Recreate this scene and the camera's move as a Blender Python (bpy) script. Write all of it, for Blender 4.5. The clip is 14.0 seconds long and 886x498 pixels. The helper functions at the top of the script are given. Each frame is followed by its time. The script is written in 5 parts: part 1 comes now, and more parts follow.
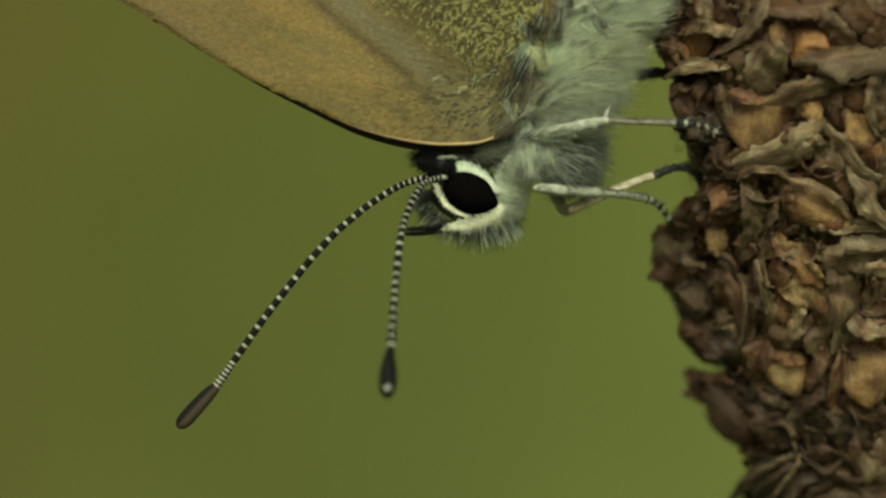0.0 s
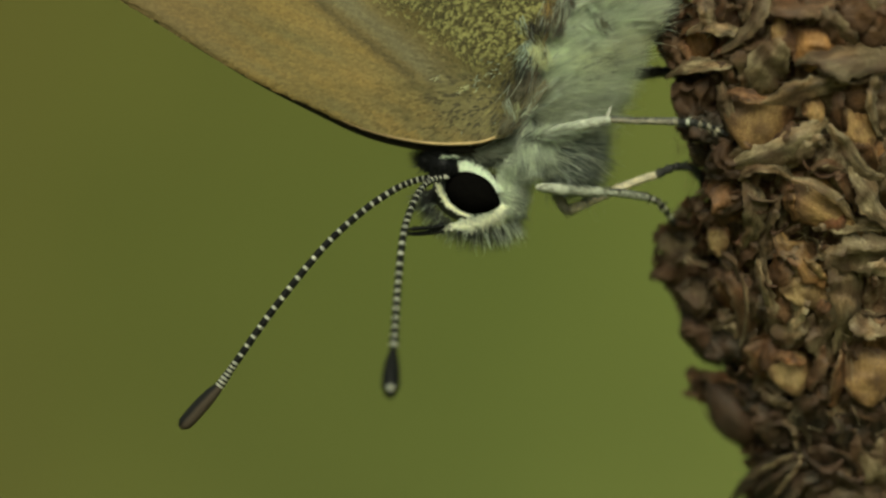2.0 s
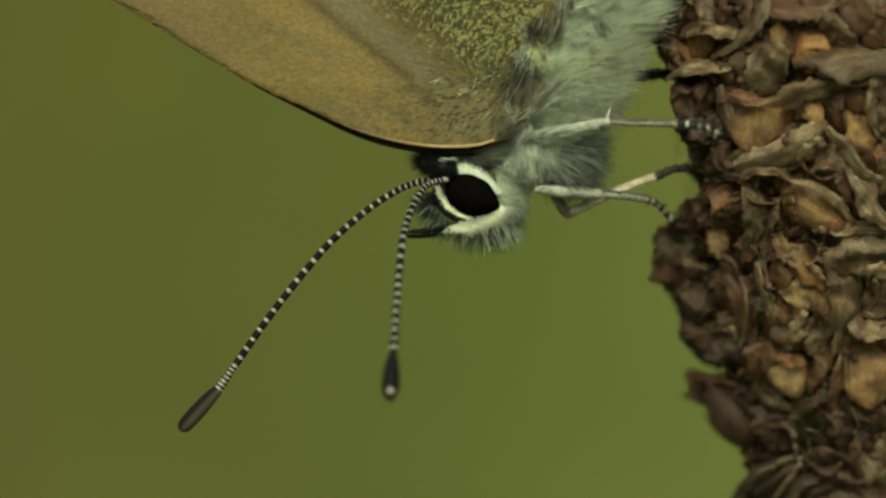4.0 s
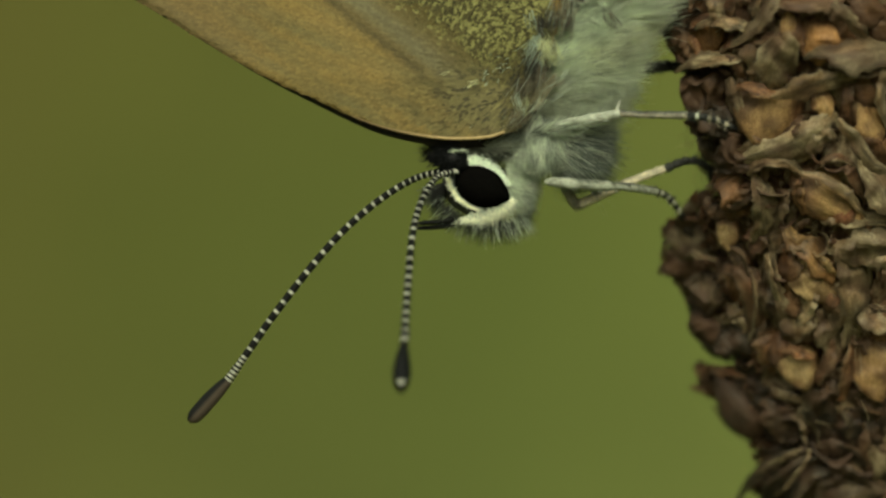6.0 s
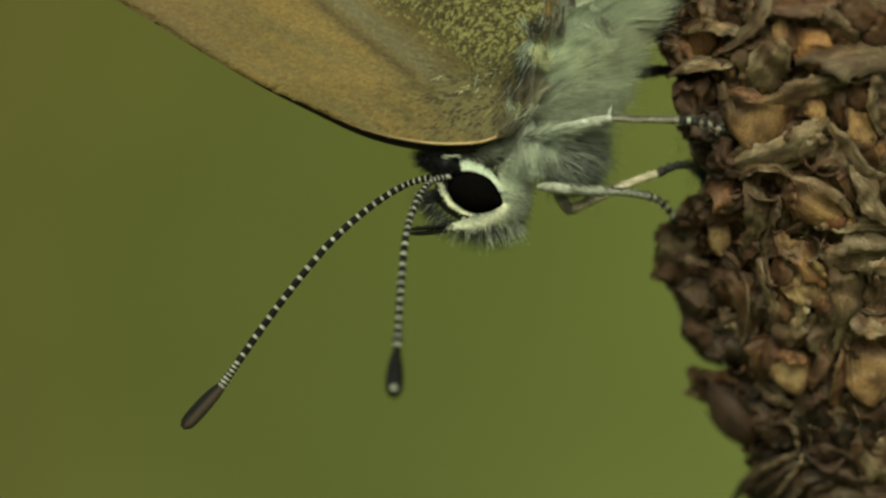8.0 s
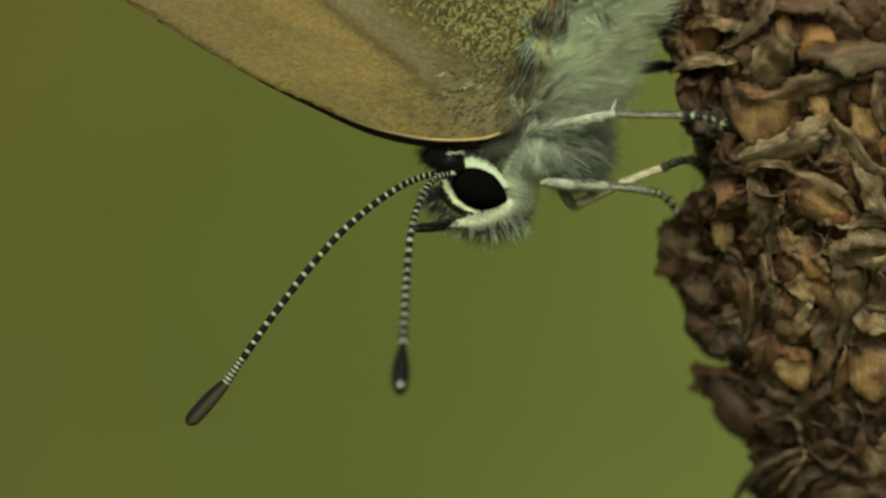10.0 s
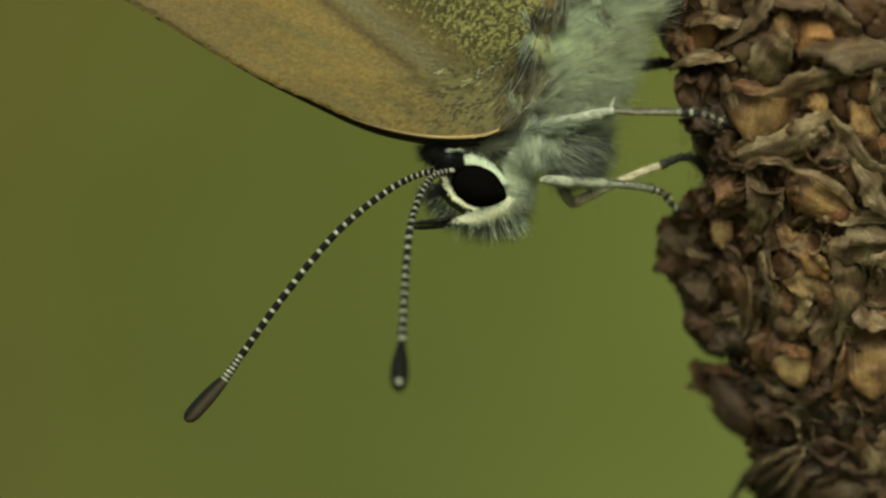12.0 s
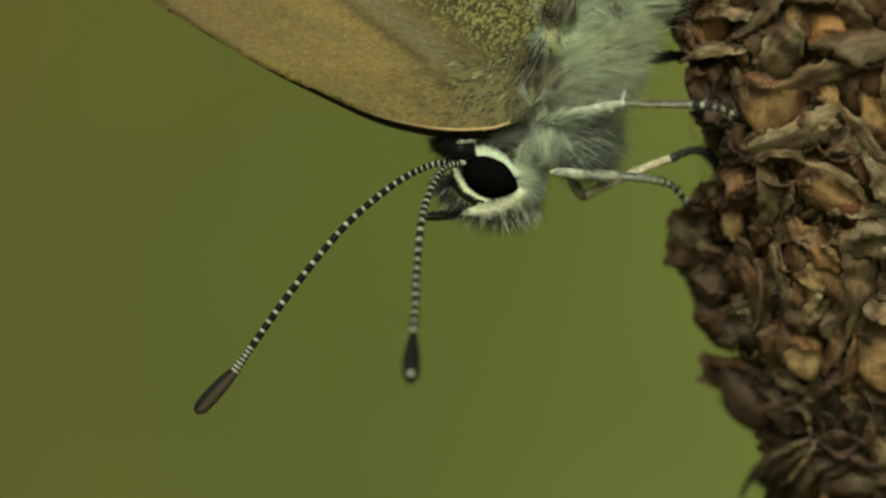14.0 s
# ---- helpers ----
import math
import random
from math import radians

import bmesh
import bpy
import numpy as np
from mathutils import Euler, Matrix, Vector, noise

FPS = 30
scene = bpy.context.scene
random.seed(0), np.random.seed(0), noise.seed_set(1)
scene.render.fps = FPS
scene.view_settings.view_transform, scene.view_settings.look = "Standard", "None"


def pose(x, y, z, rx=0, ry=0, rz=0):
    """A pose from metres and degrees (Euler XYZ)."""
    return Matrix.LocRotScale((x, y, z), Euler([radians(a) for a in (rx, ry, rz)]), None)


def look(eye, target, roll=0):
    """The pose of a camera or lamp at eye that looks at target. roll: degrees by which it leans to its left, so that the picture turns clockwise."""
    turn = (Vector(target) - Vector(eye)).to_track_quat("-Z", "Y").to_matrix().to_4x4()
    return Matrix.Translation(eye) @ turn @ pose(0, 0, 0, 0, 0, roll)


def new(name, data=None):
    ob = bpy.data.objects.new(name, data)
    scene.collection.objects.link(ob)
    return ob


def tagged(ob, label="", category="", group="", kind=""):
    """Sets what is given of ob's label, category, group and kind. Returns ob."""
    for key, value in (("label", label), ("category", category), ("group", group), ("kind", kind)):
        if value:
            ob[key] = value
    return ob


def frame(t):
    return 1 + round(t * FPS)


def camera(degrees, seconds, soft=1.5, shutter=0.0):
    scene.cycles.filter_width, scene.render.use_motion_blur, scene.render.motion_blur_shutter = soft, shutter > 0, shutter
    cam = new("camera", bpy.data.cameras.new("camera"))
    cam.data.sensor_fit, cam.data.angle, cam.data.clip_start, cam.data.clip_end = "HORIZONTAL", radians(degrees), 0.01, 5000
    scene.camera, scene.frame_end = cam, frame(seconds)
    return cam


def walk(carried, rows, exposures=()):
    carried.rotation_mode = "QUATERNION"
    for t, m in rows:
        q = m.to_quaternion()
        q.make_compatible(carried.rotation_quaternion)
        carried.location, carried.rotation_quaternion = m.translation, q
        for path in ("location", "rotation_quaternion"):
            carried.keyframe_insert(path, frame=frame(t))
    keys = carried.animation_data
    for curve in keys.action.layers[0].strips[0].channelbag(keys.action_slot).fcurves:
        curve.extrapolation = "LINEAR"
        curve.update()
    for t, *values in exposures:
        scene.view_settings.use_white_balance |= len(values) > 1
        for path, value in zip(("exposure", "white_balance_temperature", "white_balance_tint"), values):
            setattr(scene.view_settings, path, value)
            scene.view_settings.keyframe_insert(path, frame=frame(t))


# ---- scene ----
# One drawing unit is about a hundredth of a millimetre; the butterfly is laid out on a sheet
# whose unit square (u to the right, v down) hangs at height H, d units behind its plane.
U = 1.085e-5
H = 0.35
FOV = 18.0
D = 784 * U / math.tan(radians(FOV / 2))


def at(u, v, d=0.0):
    k = 1 + d * U / D
    return Vector(((u - 784) * U * k, d * U, H + (441 - v) * U * k))


# ---- camera ----
cam = camera(FOV, 14.0, soft=2.6)
cam.data.dof.use_dof = True
cam.data.dof.focus_distance = D - 45 * U
cam.data.dof.aperture_fstop = 58.0

# seconds, sway to the right and downwards in drawing units
SWAY = [(0.0, 0, 0), (0.5, -6, 2), (1.0, 1.5, -1), (1.5, 0, 2), (2.0, 3, -1), (2.5, 2, 2), (3.0, 2, 2), (3.2, -3, 7),
        (4.2, 3, 2), (5.3, 5, -2), (5.5, 22, -11), (6.0, 19, -11), (6.5, 13, -4), (7.0, 6.5, -2.5), (7.5, 6, -2),
        (8.0, 5, -2.5), (8.2, 14, -9), (9.2, 12, -9), (10.3, 10, -10), (10.5, 7, -8), (11.0, 3, -3), (11.5, 6, -10.5),
        (12.0, 9, -15), (12.5, 3, -6), (13.0, 4.5, -6.5), (13.5, 17, -16.5), (14.0, 28, -28)]
walk(cam, [(t, pose(-a * U, -D, H + b * U, 90, 0, 0)) for t, a, b in SWAY],
     exposures=[(0.0, 0.09, 6720, -10.5), (14.0, 0.09, 6720, -10.5)])

# ---- light: bright hazy sky, veiled sun high behind the camera ----
SUN_FROM = Vector((-0.06, -0.80, 0.66)).normalized()
world = bpy.data.worlds.new("sky")
scene.world = world
world.use_nodes = True
wn = world.node_tree
wn.nodes.clear()
sky = wn.nodes.new("ShaderNodeTexSky")
sky.sky_type = "NISHITA"
sky.sun_disc = False
sky.sun_elevation = math.asin(SUN_FROM.z)
sky.sun_rotation = math.atan2(SUN_FROM.x, SUN_FROM.y)
sky.dust_density = 4.0
back = wn.nodes.new("ShaderNodeBackground")
back.inputs["Strength"].default_value = 0.118
wout = wn.nodes.new("ShaderNodeOutputWorld")
wn.links.new(sky.outputs[0], back.inputs[0])
wn.links.new(back.outputs[0], wout.inputs[0])

sun = new("sun", bpy.data.lights.new("sun", "SUN"))
sun.data.energy = 2.2
sun.data.angle = radians(35)
sun.data.color = (1.0, 0.95, 0.82)
sun.matrix_world = look(SUN_FROM * 10, (0, 0, 0))


# ---- materials ----
class Nodes:
    def __init__(self, name, rough=0.6, spec=0.4, metal=0.0, sheen=0.0):
        self.mat = bpy.data.materials.new(name)
        self.mat.use_nodes = True
        self.t = self.mat.node_tree
        self.b = self.t.nodes["Principled BSDF"]
        self.b.inputs["Roughness"].default_value = rough
        self.b.inputs["Specular IOR Level"].default_value = spec
        self.b.inputs["Metallic"].default_value = metal
        self.b.inputs["Sheen Weight"].default_value = sheen
        self.coord = self.t.nodes.new("ShaderNodeTexCoord")

    def node(self, kind, **values):
        n = self.t.nodes.new(kind)
        for key, value in values.items():
            n.inputs[key.replace("_", " ")].default_value = value
        return n

    def link(self, a, b):
        self.t.links.new(a, b)

    def noise(self, size, detail=3.0, stretch=None):
        """Noise whose blots are about size drawing units wide."""
        n = self.node("ShaderNodeTexNoise", Scale=1.0 / (size * U), Detail=detail)
        src = self.coord.outputs["Object"]
        if stretch:
            m = self.node("ShaderNodeMapping")
            m.inputs["Rotation"].default_value = stretch[0]
            m.inputs["Scale"].default_value = stretch[1]
            self.link(src, m.inputs["Vector"])
            src = m.outputs[0]
        self.link(src, n.inputs["Vector"])
        return n.outputs["Fac"]

    def ramp(self, fac, stops):
        r = self.node("ShaderNodeValToRGB")
        while len(r.color_ramp.elements) < len(stops):
            r.color_ramp.elements.new(0.5)
        for e, (p, c) in zip(r.color_ramp.elements, stops):
            e.position, e.color = p, (*c, 1)
        self.link(fac, r.inputs[0])
        return r.outputs[0]

    def mix(self, fac, a, b, mode="MIX"):
        m = self.t.nodes.new("ShaderNodeMix")
        m.data_type, m.blend_type = "RGBA", mode
        for value, socket in ((fac, m.inputs[0]), (a, m.inputs[6]), (b, m.inputs[7])):
            if isinstance(value, bpy.types.NodeSocket):
                self.link(value, socket)
            else:
                socket.default_value = value if isinstance(value, float) else (*value, 1)
        return m.outputs[2]

    def attr(self, name):
        a = self.t.nodes.new("ShaderNodeAttribute")
        a.attribute_name = name
        return a.outputs["Color"]

    def rand(self):
        return self.t.nodes.new("ShaderNodeObjectInfo").outputs["Random"]

    def island(self):
        return self.t.nodes.new("ShaderNodeNewGeometry").outputs["Random Per Island"]

    def colour(self, socket):
        self.link(socket, self.b.inputs["Base Color"])
        return self

    def bump(self, fac, depth, strength=1.0):
        n = self.node("ShaderNodeBump", Strength=strength, Distance=depth * U)
        self.link(fac, n.inputs["Height"])
        self.link(n.outputs[0], self.b.inputs["Normal"])
        return self


GREY = [(0.25, (0.7, 0.7, 0.7)), (0.75, (1.25, 1.25, 1.25))]


def tinted(name, rough, spec, spread=(0.7, 1.25), grain=6, sheen=0.0, clear=0.0):
    """Colour from the mesh's own tint, varied from scale to scale or hair to hair."""
    n = Nodes(name, rough, spec, sheen=sheen)
    vary = n.ramp(n.island(), [(0.0, (spread[0],) * 3), (1.0, (spread[1],) * 3)])
    c = n.mix(1.0, n.attr("tint"), vary, "MULTIPLY")
    c = n.mix(0.6, c, n.mix(1.0, c, n.ramp(n.noise(grain), GREY), "MULTIPLY"))
    n.colour(c)
    if clear:
        soft = n.node("ShaderNodeBsdfTranslucent")
        n.link(c, soft.inputs["Color"])
        both = n.node("ShaderNodeMixShader")
        both.inputs[0].default_value = clear
        n.link(n.b.outputs[0], both.inputs[1])
        n.link(soft.outputs[0], both.inputs[2])
        n.link(both.outputs[0], n.t.nodes["Material Output"].inputs["Surface"])
    return n.mat


def plain(name, colour, rough=0.6, spec=0.4, size=12, contrast=0.35, bump=1.0):
    n = Nodes(name, rough, spec)
    lo, hi = 1 - contrast, 1 + contrast
    c = n.ramp(n.noise(size), [(0.3, tuple(x * lo for x in colour)), (0.7, tuple(min(1, x * hi) for x in colour))])
    c = n.mix(0.4, c, n.mix(1.0, c, n.ramp(n.noise(size * 5), GREY), "MULTIPLY"))
    n.colour(c).bump(n.noise(size * 0.5), bump)
    return n.mat


M_SCALES = tinted("wing_scales", 0.6, 0.1, (0.86, 1.14))
M_MEMBRANE = tinted("wing_membrane", 0.6, 0.15, (1, 1), 10)
M_FUR = tinted("fur", 0.55, 0.3, (0.75, 1.25), 30, clear=0.45)
M_FACE = tinted("face_scales", 0.55, 0.35, (0.88, 1.12), 20, clear=0.25)
M_EYE = plain("compound_eye", (0.0032, 0.0029, 0.0025), 0.7, 0.0, 5, 0.3, 0.2)
M_SKIN = plain("dark_cuticle", (0.06, 0.06, 0.05), 0.7, 0.3, 10)
M_TRUNK = plain("grey_cuticle", (0.24, 0.25, 0.21), 0.7, 0.2, 14)
M_BLACK = plain("black_band", (0.007, 0.007, 0.006), 0.6, 0.1, 6)
M_WHITE = plain("white_ring", (0.42, 0.415, 0.325), 0.6, 0.3, 4, 0.2)
M_CLUB = tinted("brown_club", 0.85, 0.05, (1, 1), 3)
M_LEG = plain("pale_leg", (0.33, 0.34, 0.26), 0.6, 0.3, 9, 0.45, 1.2)
M_LEG_WARM = plain("warm_leg", (0.62, 0.55, 0.38), 0.6, 0.3, 9, 0.4, 1.5)
M_LEG_DIM = plain("dull_leg", (0.21, 0.19, 0.135), 0.65, 0.3, 7, 0.4, 1.5)
M_LEG_MID = plain("dusky_leg", (0.085, 0.085, 0.068), 0.65, 0.3, 7, 0.5, 1.5)
M_LEG_DARK = plain("dark_leg", (0.025, 0.025, 0.022), 0.65, 0.3, 7, 0.5, 1.5)


def husk(name, rough, grain=14, streak=5.0, bump=3.0, veins=0.42):
    """Dry plant tissue: the piece's own shade, lengthwise fibres, darker blotches."""
    n = Nodes(name, rough, 0.22)
    base = n.mix(1.0, n.attr("tint"), n.ramp(n.rand(), [(0.0, (0.75, 0.72, 0.71)), (1.0, (1.37, 1.36, 1.38))]), "MULTIPLY")
    fibre = n.noise(grain, 4.0, ((0, 0, 0), (1.0, 1.0, 1.0 / streak)))
    blot = n.noise(grain * 4.2, 3.0)
    vein = n.noise(grain * 0.42, 2.0, ((0, 0, 0), (1.0, 1.0, 0.1)))
    c = n.mix(1.0, base, n.ramp(fibre, [(0.3, (0.72, 0.68, 0.62)), (0.7, (1.22, 1.22, 1.22))]), "MULTIPLY")
    c = n.mix(veins, c, n.mix(1.0, c, n.ramp(vein, [(0.36, (0.55, 0.5, 0.46)), (0.5, (1.0, 1.0, 1.0)), (0.66, (1.5, 1.5, 1.5))]), "MULTIPLY"))
    c = n.mix(1.0, c, n.ramp(n.noise(grain * 0.3, 3.0), [(0.3, (0.74, 0.71, 0.68)), (0.7, (1.26, 1.26, 1.26))]), "MULTIPLY")
    c = n.mix(n.ramp(blot, [(0.44, (0, 0, 0)), (0.64, (0.74, 0.74, 0.74))]), c, (0.085, 0.048, 0.029))
    crease = n.noise(grain * 2.6, 2.0, ((0, 0, 0), (1.0, 1.0, 0.5)))
    n.colour(c).bump(n.mix(0.3, n.mix(0.5, fibre, vein), crease), bump * 1.3)
    soft = n.node("ShaderNodeBsdfTranslucent")
    n.link(c, soft.inputs["Color"])
    both = n.node("ShaderNodeMixShader")
    both.inputs[0].default_value = 0.28
    n.link(n.b.outputs[0], both.inputs[1])
    n.link(soft.outputs[0], both.inputs[2])
    n.link(both.outputs[0], n.t.nodes["Material Output"].inputs["Surface"])
    return n.mat


M_CAPSULE = husk("seed_capsule", 0.55, 12, 3.0, 2.6, 0.28)
M_BRACT = husk("dry_bract", 0.5, bump=3.5)
M_SEPAL = husk("papery_sepal", 0.5, 11, bump=3.5)
M_CORE = plain("spike_core", (0.085, 0.055, 0.035), 0.8, 0.2, 20, 0.5, 4)
M_STEM = plain("green_stem", (0.16, 0.17, 0.06), 0.6, 0.3, 30, 0.3, 3)


# ---- mesh helpers ----
class Build:
    """Collects vertices, faces and a tint for each vertex."""

    def __init__(self):
        self.v, self.f, self.c = [], [], []

    def add(self, verts, faces, tint=(1, 1, 1)):
        k = len(self.v)
        self.v += verts
        self.f += [tuple(i + k for i in f) for f in faces]
        self.c += [tint] * len(verts) if not isinstance(tint, list) else tint

    def tube(self, points, radii, sides=8, tint=(1, 1, 1), squash=1.0):
        """A round limb through points; ends closed."""
        verts, faces, n = [], [], len(points)
        side = None
        for i, p in enumerate(points):
            way = (points[min(i + 1, n - 1)] - points[max(i - 1, 0)]).normalized()
            if side is None:
                side = way.orthogonal().normalized()
            side = (side - way * side.dot(way)).normalized()
            other = way.cross(side)
            for j in range(sides):
                a = 2 * math.pi * j / sides
                verts.append(p + (side * math.cos(a) + other * math.sin(a) * squash) * radii[i])
        for i in range(n - 1):
            for j in range(sides):
                k = (j + 1) % sides
                faces.append((i * sides + j, i * sides + k, (i + 1) * sides + k, (i + 1) * sides + j))
        faces.append(tuple(range(sides))[::-1])
        faces.append(tuple((n - 1) * sides + j for j in range(sides)))
        self.add(verts, faces, tint)

    def blob(self, centre, axes, rings=14, sides=20, rough=0.0, size=1.0, seed=0.0, tint=(1, 1, 1)):
        """An uneven ellipsoid; axes are three vectors."""
        verts, faces = [], []
        for i in range(rings + 1):
            b = math.pi * i / rings
            for j in range(sides):
                a = 2 * math.pi * j / sides
                n = Vector((math.sin(b) * math.cos(a), math.sin(b) * math.sin(a), math.cos(b)))
                r = 1 + rough * noise.noise(n * size + Vector((seed, 0, 0)))
                verts.append(centre + (axes[0] * n.x + axes[1] * n.y + axes[2] * n.z) * r)
        for i in range(rings):
            for j in range(sides):
                k = (j + 1) % sides
                faces.append((i * sides + j, (i + 1) * sides + j, (i + 1) * sides + k, i * sides + k))
        self.add(verts, faces, tint)

    def hair(self, root, way, length, radius, bend, root_tint, tip_tint, steps=4):
        """A tapering three-sided hair that leans from its way towards bend."""
        verts, faces, tints = [], [], []
        side = way.orthogonal().normalized()
        other = way.cross(side).normalized()
        for i in range(steps):
            t = i / steps
            p = root + way * (length * t) + bend * (length * t * t)
            r = radius * (1 - 0.75 * t)
            col = tuple(a + (b - a) * t for a, b in zip(root_tint, tip_tint))
            for j in range(3):
                a = 2.0944 * j
                verts.append(p + (side * math.cos(a) + other * math.sin(a)) * r)
                tints.append(col)
        verts.append(root + way * length + bend * length)
        tints.append(tip_tint)
        for i in range(steps - 1):
            for j in range(3):
                k = (j + 1) % 3
                faces.append((3 * i + j, 3 * i + k, 3 * i + 3 + k, 3 * i + 3 + j))
        e = 3 * (steps - 1)
        faces += [(e, e + 1, 3 * steps), (e + 1, e + 2, 3 * steps), (e + 2, e, 3 * steps)]
        self.add(verts, faces, tints)

    def mesh(self, name, pivot=Vector((0, 0, 0)), smooth=True):
        me = bpy.data.meshes.new(name)
        me.from_pydata([v - pivot for v in self.v], [], self.f)
        layer = me.color_attributes.new("tint", "FLOAT_COLOR", "POINT")
        layer.data.foreach_set("color", np.array([(*c, 1.0) for c in self.c], dtype=np.float32).ravel())
        if smooth:
            me.polygons.foreach_set("use_smooth", [True] * len(me.polygons))
        me.update()
        return me


def part(name, build, material, parent, label="", pivot=None, smooth=True, kind=""):
    """One mesh object under a thing or a part, turning about pivot."""
    origin = parent.matrix_world.translation.copy() if parent else Vector((0, 0, 0))
    pivot = origin if pivot is None else pivot
    me = build.mesh(name, pivot, smooth)
    me.materials.append(material)
    ob = new(name, me)
    ob.parent = parent
    ob.location = pivot - origin
    ob.matrix_world = Matrix.Translation(pivot)
    ob.matrix_parent_inverse = Matrix.Identity(4)
    ob.matrix_basis = Matrix.Translation(pivot - origin)
    bpy.context.view_layer.update()
    return tagged(ob, label, kind=kind)


def spline(points, n, closed=False):
    """A smooth line of n points through the given ones (tuples of any length)."""
    pts = [np.array(p, dtype=float) for p in points]
    m = len(pts)
    out = []
    for i in range(n):
        x = i / n * m if closed else i / (n - 1) * (m - 1)
        k = min(int(x), m - 1 if closed else m - 2)
        t = x - k
        if closed:
            a, b, c, e = (pts[(k + j) % m] for j in (-1, 0, 1, 2))
        else:
            b, c = pts[k], pts[k + 1]
            a = pts[k - 1] if k else 2 * b - c
            e = pts[k + 2] if k + 2 < m else 2 * c - b
        out.append(0.5 * (2 * b + (c - a) * t + (2 * a - 5 * b + 4 * c - e) * t * t + (3 * b - a - 3 * c + e) * t ** 3))
    return out


def lerp3(a, b, t):
    t = max(0.0, min(1.0, t))
    return tuple(x + (y - x) * t for x, y in zip(a, b))


def smooth(a, b, x):
    t = max(0.0, min(1.0, (x - a) / (b - a)))
    return t * t * (3 - 2 * t)


# ---- ground and distance ----
def build_setting():
    n = Nodes("meadow_grass", 0.9, 0.1)
    c = n.ramp(n.noise(0.4 / U, 5.0), [(0.35, (0.055, 0.07, 0.018)), (0.65, (0.10, 0.11, 0.032))])
    n.colour(c)
    b = Build()
    r, k = 400.0, 48
    ring = [Vector((r * math.cos(2 * math.pi * i / k), r * math.sin(2 * math.pi * i / k), 0)) for i in range(k)]
    b.add([Vector((0, 0, 0))] + ring, [(0, i + 1, (i + 1) % k + 1) for i in range(k)])
    tagged(part("ground", b, n.mat, None), "green summer meadow ground under the plant", "ground", kind="structure")

    n = Nodes("far_meadow", 0.95, 0.05)
    sep = n.node("ShaderNodeSeparateXYZ")
    n.link(n.coord.outputs["Object"], sep.inputs[0])
    rx = n.node("ShaderNodeMapRange", From_Min=-0.46, From_Max=0.46)
    n.link(sep.outputs[0], rx.inputs[0])
    rz = n.node("ShaderNodeMapRange", From_Min=0.05, From_Max=0.65)
    n.link(sep.outputs[2], rz.inputs[0])
    across = n.ramp(rx.outputs[0], [(0.0, (0.083, 0.084, 0.023)), (0.08, (0.082, 0.087, 0.023)), (0.55, (0.0885, 0.103, 0.0275)), (1.0, (0.115, 0.131, 0.0365))])
    up = n.ramp(rz.outputs[0], [(0.0, (1.08, 1.09, 1.12)), (0.5, (0.95, 0.98, 0.95)), (1.0, (1.0, 0.95, 0.95))])
    c = n.mix(1.0, across, up, "MULTIPLY")
    c = n.mix(1.0, c, n.ramp(n.noise(0.35 / U, 2.0), [(0.3, (0.9, 0.9, 0.9)), (0.7, (1.1, 1.08, 1.05))]), "MULTIPLY")
    n.colour(c)
    b = Build()
    cols = 24
    verts = []
    for i in range(cols + 1):
        x = -4 + 8 * i / cols
        y = 3.0 - 0.06 * x * x
        verts += [Vector((x, y, 0)), Vector((x, y, 2.6))]
    b.add(verts, [(2 * i, 2 * i + 2, 2 * i + 3, 2 * i + 1) for i in range(cols)])
    tagged(part("backdrop", b, n.mat, None), "soft olive green wall of distant meadow grasses", "backdrop", kind="structure")


# ---- the seed spike ----
def axis_u(v):
    return 1487 + 0.05 * (v - 300)


def axis_d(v):
    """The spike leans: its top comes forward."""
    return 130 + 0.38 * (v - 100)


def core_r(v):
    """Half width of the spike's core with height."""
    if v > 250:
        return 232 - 92 * ((v - 250) / 600) ** 1.5 if v < 900 else max(30, 127 - (v - 900) * 0.33)
    top = math.sqrt(max(0.004, 1 - ((-720 - v) / 250) ** 2)) if v < -720 else 1.0
    return (232 - 60 * ((250 - v) / 900) ** 2) * top


def on_spike(v, angle, out=0.0):
    """A point of the core at a height and an angle (0 towards the camera, 90 to the right) and its outward way."""
    a = radians(angle)
    way = Vector((math.sin(a), -math.cos(a), 0))
    foot = at(axis_u(v), v, axis_d(v))
    return foot + way * (core_r(v) + out) * U, way


def cover_d(u, v, out):
    """Depth of the spike's cover, out units above its core, at (u, v)."""
    r, x = core_r(v) + out, u - axis_u(v)
    return axis_d(v) - math.sqrt(max(0.0, r * r - x * x))


def crumple(p, seed, size, amount):
    """Creases: ridged noise, so that folds are sharp."""
    q = Vector(p) / size + Vector((seed * 7.3 % 91, seed * 3.1 % 83, seed % 71))
    a, b, c = noise.noise(q), noise.noise(q + Vector((31, 0, 0))), noise.noise(q + Vector((0, 47, 0)))
    return Vector((a, 0.9 - 2.8 * abs(b), c * 0.7)) * amount


